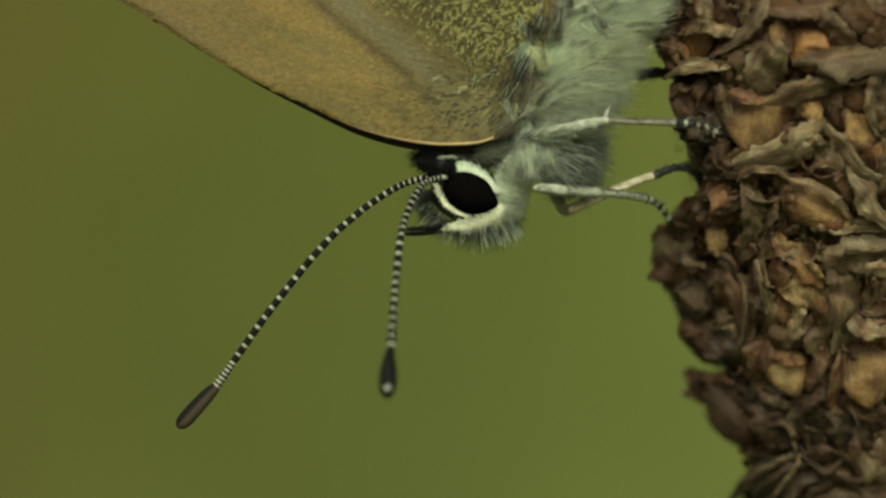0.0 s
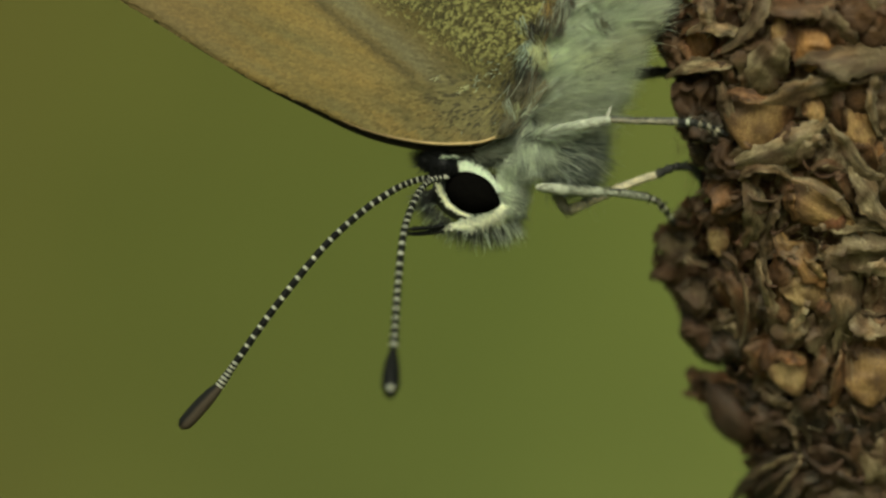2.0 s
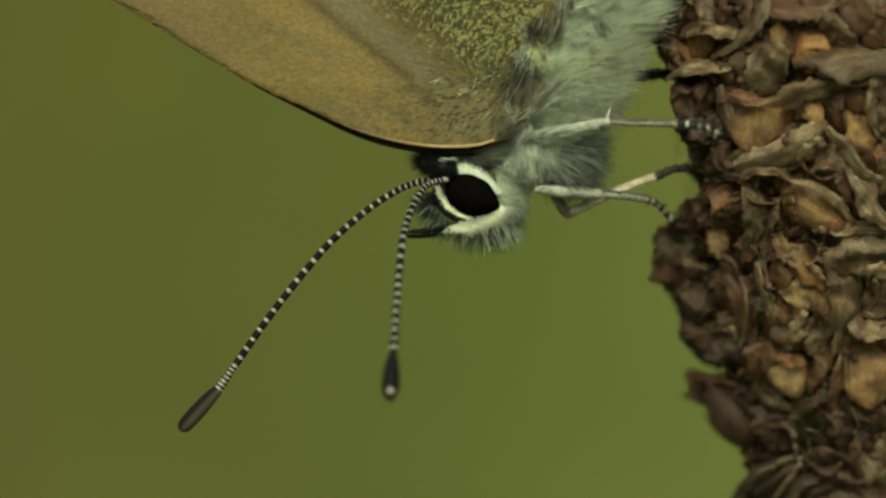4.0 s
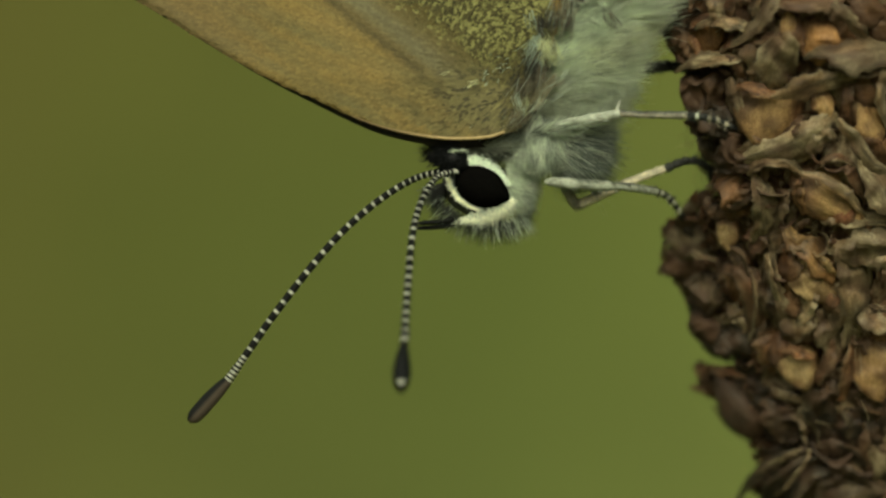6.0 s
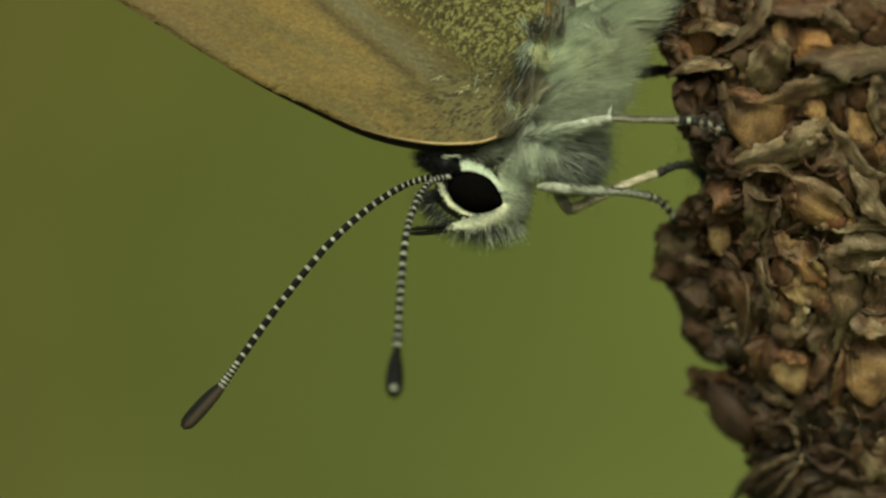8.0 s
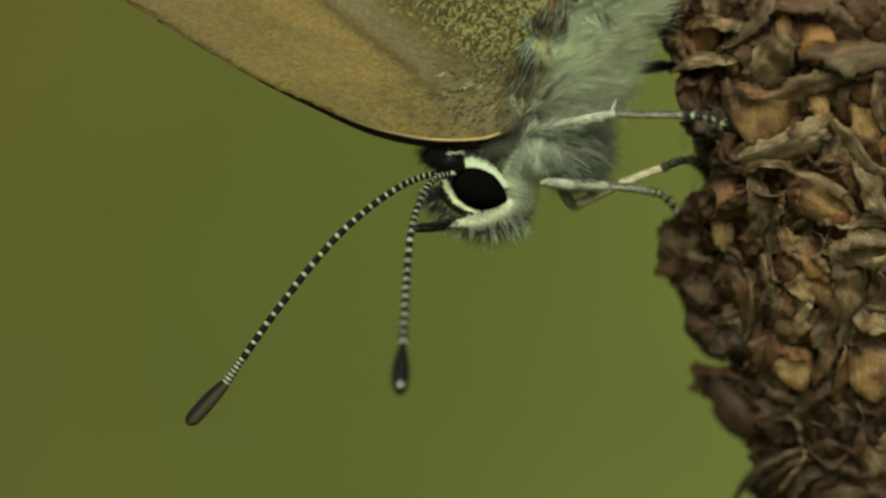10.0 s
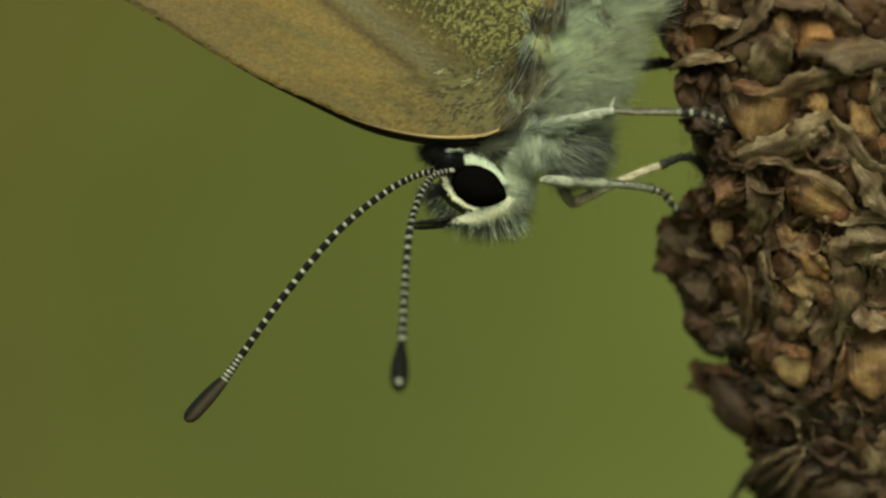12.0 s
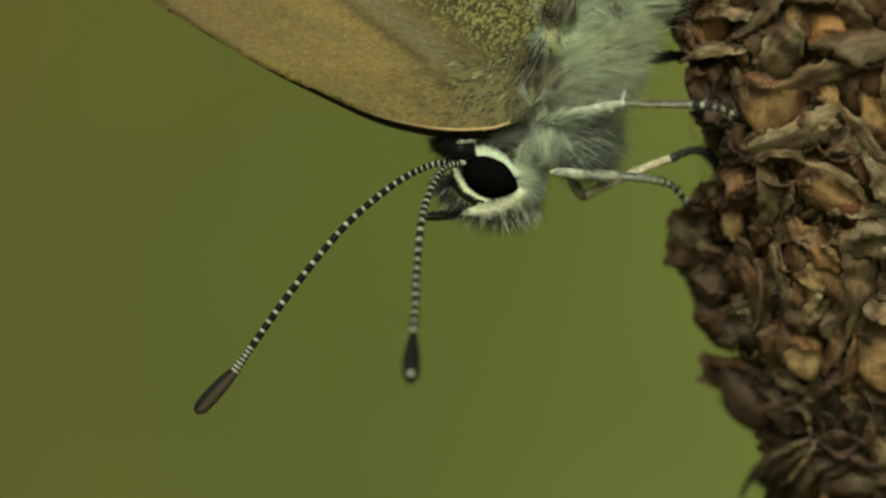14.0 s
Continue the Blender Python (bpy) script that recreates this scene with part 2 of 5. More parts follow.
def sheet(seed, length, width, cup, curl, fold, tip, crush=8.0, thick=1.2, rows=11, cols=10, tint=(0.25, 0.17, 0.09)):
    """A papery scale: boat shaped, keeled, its tip pointed or blunt, edges rolled and crushed. Grows along z, back towards y."""
    b = Build()
    grid, tints = [], []
    rng = random.Random(seed)
    margin = rng.choice(((0.46, 0.39, 0.26), (0.17, 0.085, 0.05), (0.08, 0.045, 0.025), (0.24, 0.14, 0.075)))
    for i in range(rows + 1):
        t = i / rows
        w = width * 0.5 * (math.sin(math.pi * min(1, t * 0.62 + 0.2)) ** 0.8) * (1 - t ** tip)
        w = max(w, width * 0.03)
        for j in range(cols + 1):
            s = 2 * j / cols - 1
            y = -cup * s * s * width * (0.6 + 0.4 * t) - curl * length * t * t + fold * width * 0.14 * (1 - abs(s)) ** 2
            p = Vector((w * s, y, length * t))
            tints.append(lerp3(lerp3((0.11, 0.065, 0.038), tint, 0.25 + 1.6 * t), margin, 0.6 * max(abs(s) ** 4, t ** 6)))
            grid.append(p + crumple(p, seed, 64, crush) + crumple(p, seed + 5, 20, crush * 0.26))
    n = len(grid)
    verts = [p * U for p in grid] + [(p + Vector((0, -thick, 0))) * U for p in grid]
    faces = []
    for i in range(rows):
        for j in range(cols):
            a = i * (cols + 1) + j
            q = (a, a + 1, a + cols + 2, a + cols + 1)
            faces += [q, tuple(n + x for x in q[::-1])]
    rim = [j for j in range(cols + 1)] + [i * (cols + 1) + cols for i in range(1, rows + 1)]
    rim += [rows * (cols + 1) + j for j in range(cols - 1, -1, -1)] + [i * (cols + 1) for i in range(rows - 1, 0, -1)]
    for a, c in zip(rim, rim[1:] + rim[:1]):
        faces.append((c, a, n + a, n + c))
    b.add(verts, faces, tints + tints)
    return b


def pod(seed, length, width, tint=(0.3, 0.15, 0.06), deep=0.42):
    """A seed capsule: a blunt four-sided cone with round shoulders, dented."""
    b = Build()
    rings, sides = 11, 14
    verts, faces, tints = [], [], []
    turn = random.Random(seed).uniform(-0.5, 0.5)
    for i in range(rings + 1):
        t = i / rings
        r = width * 0.56 * (1 - t ** 2.4) ** 0.8 * (0.55 + 0.45 * smooth(0.0, 0.3, t))
        r = max(r, width * 0.05)
        for j in range(sides):
            a = 2 * math.pi * j / sides
            r2 = r * 0.92 * (math.cos(a + turn) ** 4 + math.sin(a + turn) ** 4) ** -0.25 * (1 + 0.05 * math.cos(3 * a))
            p = Vector((r2 * math.cos(a), r2 * deep * math.sin(a), length * t))
            rust = (0.42 * tint[0], 0.30 * tint[1], 0.24 * tint[2])
            tints.append(lerp3(rust, tint, -0.08 + 1.6 * t + 0.9 * noise.noise(p / 34 + Vector((seed, 0, 0)))))
            verts.append((p + crumple(p, seed, 50, width * 0.13) + crumple(p, seed + 3, 18, width * 0.03)) * U)
    for i in range(rings):
        for j in range(sides):
            k = (j + 1) % sides
            faces.append((i * sides + j, i * sides + k, (i + 1) * sides + k, (i + 1) * sides + j))
    faces.append(tuple(range(sides))[::-1])
    faces.append(tuple(rings * sides + j for j in range(sides)))
    b.add(verts, faces, tints)
    return b


def thread(seed, tint=(0.12, 0.08, 0.045)):
    """A withered stamen thread, kinked, with a small head."""
    rng = random.Random(seed)
    p, way, pts = Vector((0, 0, 0)), Vector((0, 0.3, 1)), []
    for i in range(7):
        pts.append(p * U)
        way = (way + Vector((rng.uniform(-1, 1), rng.uniform(-0.6, 0.8), rng.uniform(-0.4, 0.5))) * 0.5).normalized()
        p = p + way * 12
    b = Build()
    b.tube(pts, [1.6 * U] * 5 + [3 * U, 2.2 * U], 5, tint)
    return b


def stand(place, tip, outward):
    """The pose of a piece at place that grows along tip with its back outward."""
    z = tip.normalized()
    y = (outward - z * outward.dot(z)).normalized()
    x = y.cross(z)
    return Matrix.Translation(place) @ Matrix((x, y, z)).transposed().to_4x4()


def spike_way(u, v):
    """The outward way of the spike's cover at (u, v), turned half towards the open side."""
    r = core_r(v) + 60
    x = max(-0.98, min(0.98, (u - axis_u(v)) / r))
    return (Vector((x, -math.sqrt(1 - x * x), 0)) + Vector((0, -0.55, 0))).normalized()


def strip(seed, points, widths, tint, edge, cup=0.2, crush=6.0, rows=24, cols=10):
    """A withered membrane along a line of (u, v, height over the core): creased, one margin free and ragged, the other grown in."""
    free = random.Random(seed).choice((-1, 1))
    line = spline(points, rows + 1)
    ws = [float(w[0]) for w in spline([(w,) for w in widths], rows + 1)]
    foot = [at(u, v, cover_d(u, v, out)) for u, v, out in line]
    verts, tints, back = [], [], []
    for i, (u, v, out) in enumerate(line):
        way = spike_way(u, v)
        go = (foot[min(i + 1, rows)] - foot[max(i - 1, 0)]).normalized()
        side = way.cross(go).normalized()
        for j in range(cols + 1):
            s = 2 * j / cols - 1
            ragged = 1 + 0.34 * noise.noise(Vector((i * 0.35, 3.0 * (s > 0), seed * 1.7))) + 0.2 * noise.noise(Vector((i * 0.9, 3.0 * (s > 0), seed * 2.7)))
            sunk = (1 - free * s) / 2
            teeth = 1 + (0.22 * noise.noise(Vector((i * 1.7, 0.0, seed * 4.1))) if sunk < 0.5 else 0.0)
            w = max(2.0, ws[i]) * 0.58 * ragged * teeth
            q = Vector((w * s, 0, i * 7.0))
            c = crumple(q, seed, 46, crush) + crumple(q, seed + 5, 17, crush * 0.45) + crumple(q, seed + 9, 7, crush * 0.16)
            crease = 0.42 + 0.22 * noise.noise(Vector((i * 0.11, 0.0, seed * 3.9)))
            lift = c.y * 0.8 - 1.9 * w * max(0.0, sunk - crease) + 0.55 * cup * w * (1 - sunk) ** 2 * noise.noise(Vector((i * 0.2, 7.0, seed * 1.3)))
            verts.append(foot[i] + (side * (w * s + c.x) + way * lift + go * c.z) * U)
            back.append(verts[-1] - way * 1.6 * U)
            k = noise.noise(Vector((s * 2.6, i * 0.16, seed * 2.3)))
            t = lerp3(tint, edge, 0.75 * (1 - sunk) ** 5 + 0.5 * max(0.0, -k))
            t = lerp3(t, (1.05 * tint[0], 0.80 * tint[1], 0.66 * tint[2]), 0.6 * smooth(-0.1, 0.4, noise.noise(Vector((i * 0.13, s * 0.8, seed * 5.3)))))
            tints.append(lerp3(t, tuple(0.35 * x for x in tint), 0.9 * smooth(0.08, 0.45, k)))
    n = len(verts)
    faces = []
    for i in range(rows):
        for j in range(cols):
            a = i * (cols + 1) + j
            q = (a, a + 1, a + cols + 2, a + cols + 1)
            faces += [q[::-1], tuple(n + x for x in q)]
    rim = [j for j in range(cols + 1)] + [i * (cols + 1) + cols for i in range(1, rows + 1)]
    rim += [rows * (cols + 1) + j for j in range(cols - 1, -1, -1)] + [i * (cols + 1) for i in range(rows - 1, 0, -1)]
    for a, c in zip(rim, rim[1:] + rim[:1]):
        faces.append((a, c, n + c, n + a))
    b = Build()
    b.add(verts + back, faces, tints + tints)
    return b, stand(foot[rows // 2], foot[-1] - foot[0], spike_way(*line[rows // 2][:2]))


def bulb(seed, half, wide, tint, rim, deep=0.62, crush=0.12):
    """A ripe capsule grown along z: egg shaped with blunt facets, dents and a seam; light is painted on its crest and
    tip, shade into its rusty margin.
    """
    verts, faces, tints = [], [], []
    rings, sides = 22, 32
    rng = random.Random(seed)
    turn, lean = rng.uniform(0, 1.5), rng.uniform(-0.15, 0.15)
    for i in range(rings + 1):
        t = i / rings
        r = max(0.02, math.sin(math.pi * min(1.0, t ** 0.85))) ** 0.62 * (1 - 0.18 * t)
        for j in range(sides):
            a = 2 * math.pi * j / sides
            facet = 0.94 * (abs(math.cos(a + turn)) ** 3.2 + abs(math.sin(a + turn)) ** 3.2) ** -0.3125
            p = Vector((wide * r * facet * math.cos(a) + lean * wide * t, wide * deep * r * facet * math.sin(a), half * (2 * t - 1)))
            # painted light: brighter where the wall faces outward and towards the tip
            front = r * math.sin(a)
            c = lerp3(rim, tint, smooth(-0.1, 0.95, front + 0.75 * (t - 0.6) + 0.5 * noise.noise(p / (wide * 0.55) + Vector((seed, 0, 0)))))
            k = noise.noise(Vector((p.x / (wide * 0.16), p.z / (half * 1.3), seed * 3.1)))
            tints.append(lerp3(c, tuple(0.5 * x for x in rim), 0.55 * smooth(0.12, 0.5, k)))
            d = crumple(p, seed, wide * 0.8, wide * crush) + crumple(p, seed + 3, wide * 0.34, wide * crush * 0.5) + crumple(p, seed + 8, 8, 0.9)
            verts.append((p + d) * U)
    for i in range(rings):
        for j in range(sides):
            k = (j + 1) % sides
            faces.append((i * sides + j, i * sides + k, (i + 1) * sides + k, (i + 1) * sides + j))
    faces.append(tuple(range(sides))[::-1])
    faces.append(tuple(rings * sides + j for j in range(sides)))
    b = Build()
    b.add(verts, faces, tints)
    return b


def calyx(seed, wide, high, depth, tint, inside):
    """An empty calyx: a cup open along y, its lip uneven and torn, shade painted within."""
    verts, faces, tints = [], [], []
    sides = 28
    profile = [(0.55, -1.0), (0.86, -0.55), (1.02, -0.12), (1.0, 0.02), (0.9, -0.03), (0.82, -0.3), (0.62, -0.75), (0.2, -0.96), (0.02, -1.0)]
    for i, (r, h) in enumerate(profile):
        for j in range(sides):
            a = 2 * math.pi * j / sides
            k = noise.noise(Vector((math.cos(a) * 1.5, math.sin(a) * 1.5, seed * 1.9)))
            fine = noise.noise(Vector((math.cos(a) * 4.5, math.sin(a) * 4.5, seed * 0.7)))
            lip = smooth(-0.6, 0.0, h)
            q = r * (1 + 0.28 * k)
            p = Vector((wide * q * math.cos(a), depth * (h + lip * (0.55 * k + 0.22 * fine)), high * q * math.sin(a)))
            verts.append((p + crumple(p, seed, 40, 3.0)) * U)
            # the hollow's shade is in the colour: lip tint runs into inside
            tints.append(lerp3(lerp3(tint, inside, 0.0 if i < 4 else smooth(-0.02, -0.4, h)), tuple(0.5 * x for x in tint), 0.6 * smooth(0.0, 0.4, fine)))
    for i in range(len(profile) - 1):
        for j in range(sides):
            k = (j + 1) % sides
            faces.append((i * sides + j, (i + 1) * sides + j, (i + 1) * sides + k, i * sides + k))
    b = Build()
    b.add(verts, faces, tints)
    return b


def build_spike():
    rng = random.Random(11)
    foot = at(axis_u(1330), 1330, axis_d(1330))
    spike = new("seed_spike")
    base = Vector((foot.x + 0.012, foot.y + 0.01, 0))
    spike.location = base
    bpy.context.view_layer.update()
    tagged(spike, "dry brown plantain seed spike with crumpled papery bracts", "seed head")

    b = Build()
    vs = [1330 - 40 * i for i in range(58)]
    b.tube([at(axis_u(v), v, axis_d(v)) for v in vs],
           [0.86 * core_r(v) * U * (1 + 0.05 * noise.noise(Vector((v * 0.02, 0, 0)))) for v in vs], 20)
    part("core", b, M_CORE, spike)
    b = Build()
    line = spline([(base.x, base.y, -0.005), (base.x - 0.001, base.y - 0.002, 0.12), (foot.x + 0.003, foot.y + 0.002, 0.25), tuple(foot)], 30)
    b.tube([Vector(p) for p in line], [0.0011 - 0.0003 * i / 29 for i in range(30)], 10)
    part("stem", b, M_STEM, spike, "thin ribbed green stem")

    shades = [(0.10, 0.06, 0.034), (0.15, 0.095, 0.054), (0.20, 0.145, 0.085), (0.25, 0.195, 0.115), (0.14, 0.08, 0.045)]
    bracts = [sheet(i, rng.uniform(150, 195), rng.uniform(130, 175), rng.choice((-0.3, -0.15, 0.15, 0.3)), rng.uniform(-0.2, 0.12),
                    rng.uniform(0.4, 1.4), rng.choice((1.4, 1.8, 2.4)), 15, tint=rng.choice(shades)) for i in range(12)]
    sepals = [sheet(30 + i, rng.uniform(115, 160), rng.uniform(75, 120), rng.uniform(0.1, 0.5), rng.uniform(-0.35, 0.3),
                    rng.uniform(-0.8, 1.0), rng.choice((1.4, 1.8, 3)), 14, tint=rng.choice(shades[1:4])) for i in range(14)]
    pods = [pod(60 + i, rng.uniform(95, 120), rng.uniform(78, 98), rng.choice(((0.16, 0.075, 0.03), (0.3, 0.15, 0.055), (0.38, 0.22, 0.085)))) for i in range(6)]
    for group in (bracts, sepals):
        group.sort(key=lambda shape: sum(c[0] for c in shape.c) / len(shape.c))
    threads = [thread(90 + i) for i in range(5)]
    shapes = {"bract": bracts, "sepal": sepals, "capsule": pods, "stamen": threads}
    mats = {"bract": M_BRACT, "sepal": M_SEPAL, "capsule": M_CAPSULE, "stamen": M_BRACT}
    meshes = {}
    for name in shapes:
        meshes[name] = []
        for s in shapes[name]:
            me = s.mesh(name)
            me.materials.append(mats[name])
            meshes[name].append(me)
    rest = {name: Build() for name in meshes}

    def piece(name, m, near, size=1.0, shaded=False):
        k = rng.randrange(len(shapes[name]))
        # shade by tint: only the darkest third of the shapes
        if shaded:
            k //= 3
        m = m @ Matrix.Diagonal((size, size, size, 1))
        if near:
            ob = new(name, meshes[name][k])
            ob.parent = spike
            ob.matrix_basis = Matrix.Translation(-base) @ m
        else:
            rest[name].add([m @ v for v in shapes[name][k].v], shapes[name][k].f, list(shapes[name][k].c))

    def floret(v, angle, size, lift, spread, kinds, side, shaded):
        near = -90 < v < 960 and abs((angle + 180) % 360 - 180) < 100
        place, way = on_spike(v, angle, lift)
        up = Vector((0, 0, 1))
        across = way.cross(up)
        tip = (up + way * spread + across * side).normalized()
        for name in kinds:
            jig = Vector((rng.gauss(0, 1), rng.gauss(0, 1), rng.gauss(0, 1)))
            if name == "bract":
                m = stand(place - up * 22 * U + way * 16 * U, tip + way * 0.25 + jig * 0.13, way + jig * 0.15)
            elif name == "capsule":
                m = stand(place + tip * 90 * U - way * 20 * U, way * 0.45 - up + jig * 0.15, way + jig * 0.4)
            elif name == "sepal":
                s = rng.choice((-1, 1))
                m = stand(place + across * s * 24 * U + way * 4 * U + jig * 6 * U, tip + across * s * 0.3 + jig * 0.28, way * 0.7 + across * s * 0.9 + jig * 0.4)
            else:
                m = stand(place + jig * 14 * U + way * 40 * U, tip + jig * 0.7, way + jig * 0.3)
            piece(name, m, near, size * rng.uniform(0.85, 1.15), shaded)

    # spiral of florets; on the near side short scales, darkened for shade, lie under the large ones
    v, i = 1180.0, 0
    while v > -965:
        r = core_r(v) + 30
        angle = (i * 137.508 + rng.uniform(-7, 7)) % 360
        turn = (angle + 180) % 360 - 180
        kinds = ["bract", "sepal", "sepal"]
        if rng.random() < 0.35:
            kinds.append("capsule")
        if rng.random() < 0.6:
            kinds.append("stamen")
        near_side = -60 < v < 960 and -150 < turn < 70
        if near_side:
            rim = turn < -50
            floret(v + rng.uniform(-14, 14), angle, rng.uniform(0.36, 0.5) if rim else rng.uniform(0.6, 0.8), -34 if rim else rng.uniform(-44, -26),
                   rng.uniform(0.15, 0.4), kinds[:3], rng.uniform(-0.35, 0.35), True)
        else:
            floret(v + rng.uniform(-14, 14), angle, rng.uniform(0.9, 1.15), rng.uniform(-20, 10), rng.uniform(0.35, 0.7), kinds, rng.uniform(-0.35, 0.35), v > 680)
        v -= 88.0 * 88.0 / (2 * math.pi * r)
        i += 1

    # the felted husks between the florets: domes with creased margins, folded and frayed
    b = Build()
    verts, faces, tints = [], [], []
    rows, cols = 300, 270
    for i in range(rows + 1):
        v = 1010 - 1130 * i / rows
        for j in range(cols + 1):
            angle = -125 + 220 * j / cols
            arc = radians(angle) * 250
            warp = 16 * noise.noise(Vector((arc / 40, v / 40, 9.0)))
            near, seats = noise.voronoi(Vector(((arc + warp) / 92, (v - 0.4 * arc + warp) / 104, 2.0)))
            dome = 34 * (0.62 - near[0]) + 22 * smooth(0.0, 0.22, near[1] - near[0]) - 22
            fold = 1 - 3.0 * abs(noise.noise(Vector((arc / 34 + v / 120, v / 70, 4.4))))
            fine = 1 - 3.0 * abs(noise.noise(Vector((arc / 13, v / 22, 6.1))))
            hair = noise.noise(Vector((arc / 4.5, v / 11, 8.3)))
            place, way = on_spike(v, angle, 12 + 32 * smooth(-90, -48, angle) + dome + 9 * fold + 4.5 * fine + 1.6 * hair)
            verts.append(place)
            kind = noise.cell(seats[0] * 5.1)
            # crevice shade painted in: seams between domes darker, fold crests paler
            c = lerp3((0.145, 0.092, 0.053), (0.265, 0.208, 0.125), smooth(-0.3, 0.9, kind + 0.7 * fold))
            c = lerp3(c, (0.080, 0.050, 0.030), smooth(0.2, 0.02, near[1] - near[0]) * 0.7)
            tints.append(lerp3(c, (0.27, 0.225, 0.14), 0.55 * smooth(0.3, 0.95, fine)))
    for i in range(rows):
        for j in range(cols):
            a = i * (cols + 1) + j
            faces.append((a, a + 1, a + cols + 2, a + cols + 1))
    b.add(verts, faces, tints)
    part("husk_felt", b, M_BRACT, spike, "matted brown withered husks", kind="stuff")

    # the large florets of the near side, one by one
    seeds = iter(range(200, 900))
    rust, orange, tan, straw = (0.180, 0.096, 0.046), (0.33, 0.178, 0.068), (0.36, 0.235, 0.102), (0.39, 0.285, 0.138)
    # the last tint holds painted shade: lower rows, left rim, recesses
    pale, grey, dusk, umber, shade_brown = (0.37, 0.310, 0.190), (0.222, 0.178, 0.106), (0.148, 0.112, 0.068), (0.122, 0.073, 0.041), (0.042, 0.034, 0.023)

    def place_piece(name, shape, mat, m):
        me = shape.mesh(name)
        me.materials.append(mat)
        ob = new(name, me)
        ob.parent = spike
        ob.matrix_basis = Matrix.Translation(-base) @ m

    ash = lerp3(grey, pale, 0.45)

    def capsule(u, v, half, wide, angle, tint, out=46, rim=rust, deep=0.62, crush=0.12):
        """A capsule at (u, v) whose tip points at an angle, counted from the right and upwards."""
        way = spike_way(u, v)
        half, wide = half * 1.1, wide * 1.14
        go = Vector((math.cos(radians(angle)), 0, math.sin(radians(angle))))
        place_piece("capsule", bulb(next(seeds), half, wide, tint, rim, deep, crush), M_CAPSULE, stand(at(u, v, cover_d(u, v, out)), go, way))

    def cup(u, v, wide, high, angle, tint, out=60, depth=44, inside=umber):
        way = spike_way(u, v)
        go = Vector((-math.sin(radians(angle)), 0, math.cos(radians(angle))))
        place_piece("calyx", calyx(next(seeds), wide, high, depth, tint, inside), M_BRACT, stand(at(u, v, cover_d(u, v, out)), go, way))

    def husk_strip(points, widths, tint, edge=None, cup=0.25, crush=6.0, name="bract"):
        seed = next(seeds)
        shape, m = strip(seed, points, widths, tint, edge or lerp3(tint, pale, 0.45), cup, crush)
        back = m.inverted()
        shape.v = [back @ q for q in shape.v]
        place_piece(name, shape, M_SEPAL if name == "sepal" else M_BRACT, m)

    # top rows
    capsule(1178, 80, 27, 21, 110, (0.16, 0.075, 0.03), 55, umber)
    capsule(1238, 76, 40, 37, 278, orange, 46)
    capsule(1434, 84, 42, 40, 262, orange, 46)
    capsule(1377, 56, 27, 15, 90, tan, 66)
    capsule(1215, 186, 34, 30, 150, rust, 46, umber)
    capsule(1528, 162, 46, 42, 20, (0.18, 0.10, 0.05), 34, umber)
    capsule(1520, 18, 44, 34, 40, (0.14, 0.078, 0.038), 40, umber)
    capsule(1548, 56, 30, 26, 0, (0.12, 0.070, 0.035), 48, umber)
    cup(1286, 26, 24, 34, 10, umber, 52, 50)
    cup(1262, 150, 32, 26, 30, umber, 40, 44)
    cup(1425, 34, 34, 16, 5, umber, 46, 46)
    cup(1402, 128, 34, 24, 20, umber, 44, 50)
    cup(1178, 30, 34, 34, 0, shade_brown, 40, 40)
    husk_strip([(1236, -20, 70), (1246, 20, 84), (1248, 62, 82)], (22, 24, 14), grey, pale)
    husk_strip([(1268, -20, 66), (1272, 10, 78), (1264, 50, 70)], (20, 22, 10), umber, dusk)
    husk_strip([(1212, 58, 74), (1240, 47, 86), (1275, 54, 82), (1300, 62, 74)], (10, 22, 24, 12), grey)
    husk_strip([(1204, 62, 70), (1206, 84, 80), (1222, 112, 74)], (8, 13, 8), rust, dusk)
    husk_strip([(1346, -15, 72), (1336, 30, 88), (1306, 66, 86), (1256, 104, 70)], (30, 30, 24, 8), dusk, grey)
    husk_strip([(1306, -14, 60), (1314, 18, 74), (1318, 52, 66)], (30, 28, 10), dusk, grey)
    husk_strip([(1372, 70, 76), (1330, 78, 78), (1276, 98, 70)], (14, 18, 8), umber, dusk)
    husk_strip([(1388, 80, 92), (1362, 106, 90), (1338, 138, 80), (1326, 164, 62)], (16, 56, 50, 16), grey, pale, 0.12)
    husk_strip([(1326, 84, 78), (1316, 116, 80), (1322, 158, 62)], (34, 44, 14), dusk, grey)
    husk_strip([(1174, 138, 90), (1194, 124, 94), (1232, 113, 88), (1296, 112, 66)], (6, 20, 24, 14), grey, pale, 0.3, 3)
    husk_strip([(1252, 116, 70), (1280, 126, 74), (1300, 152, 60)], (12, 22, 8), umber, grey)
    husk_strip([(1340, 4, 66), (1392, 10, 82), (1450, 12, 74), (1480, 2, 60)], (16, 34, 30, 12), umber, dusk)
    husk_strip([(1392, 46, 62), (1396, 80, 76), (1404, 110, 66)], (8, 16, 8), umber, rust)
    husk_strip([(1450, 22, 76), (1478, 44, 84), (1514, 76, 72)], (20, 30, 10), dusk, pale)
    husk_strip([(1456, 46, 66), (1476, 62, 74), (1494, 86, 62)], (10, 18, 8), umber, rust)
    husk_strip([(1402, 116, 84), (1436, 105, 94), (1490, 106, 96), (1590, 86, 74)], (4, 22, 52, 62), (0.185, 0.147, 0.088), grey, 0.28, 3)
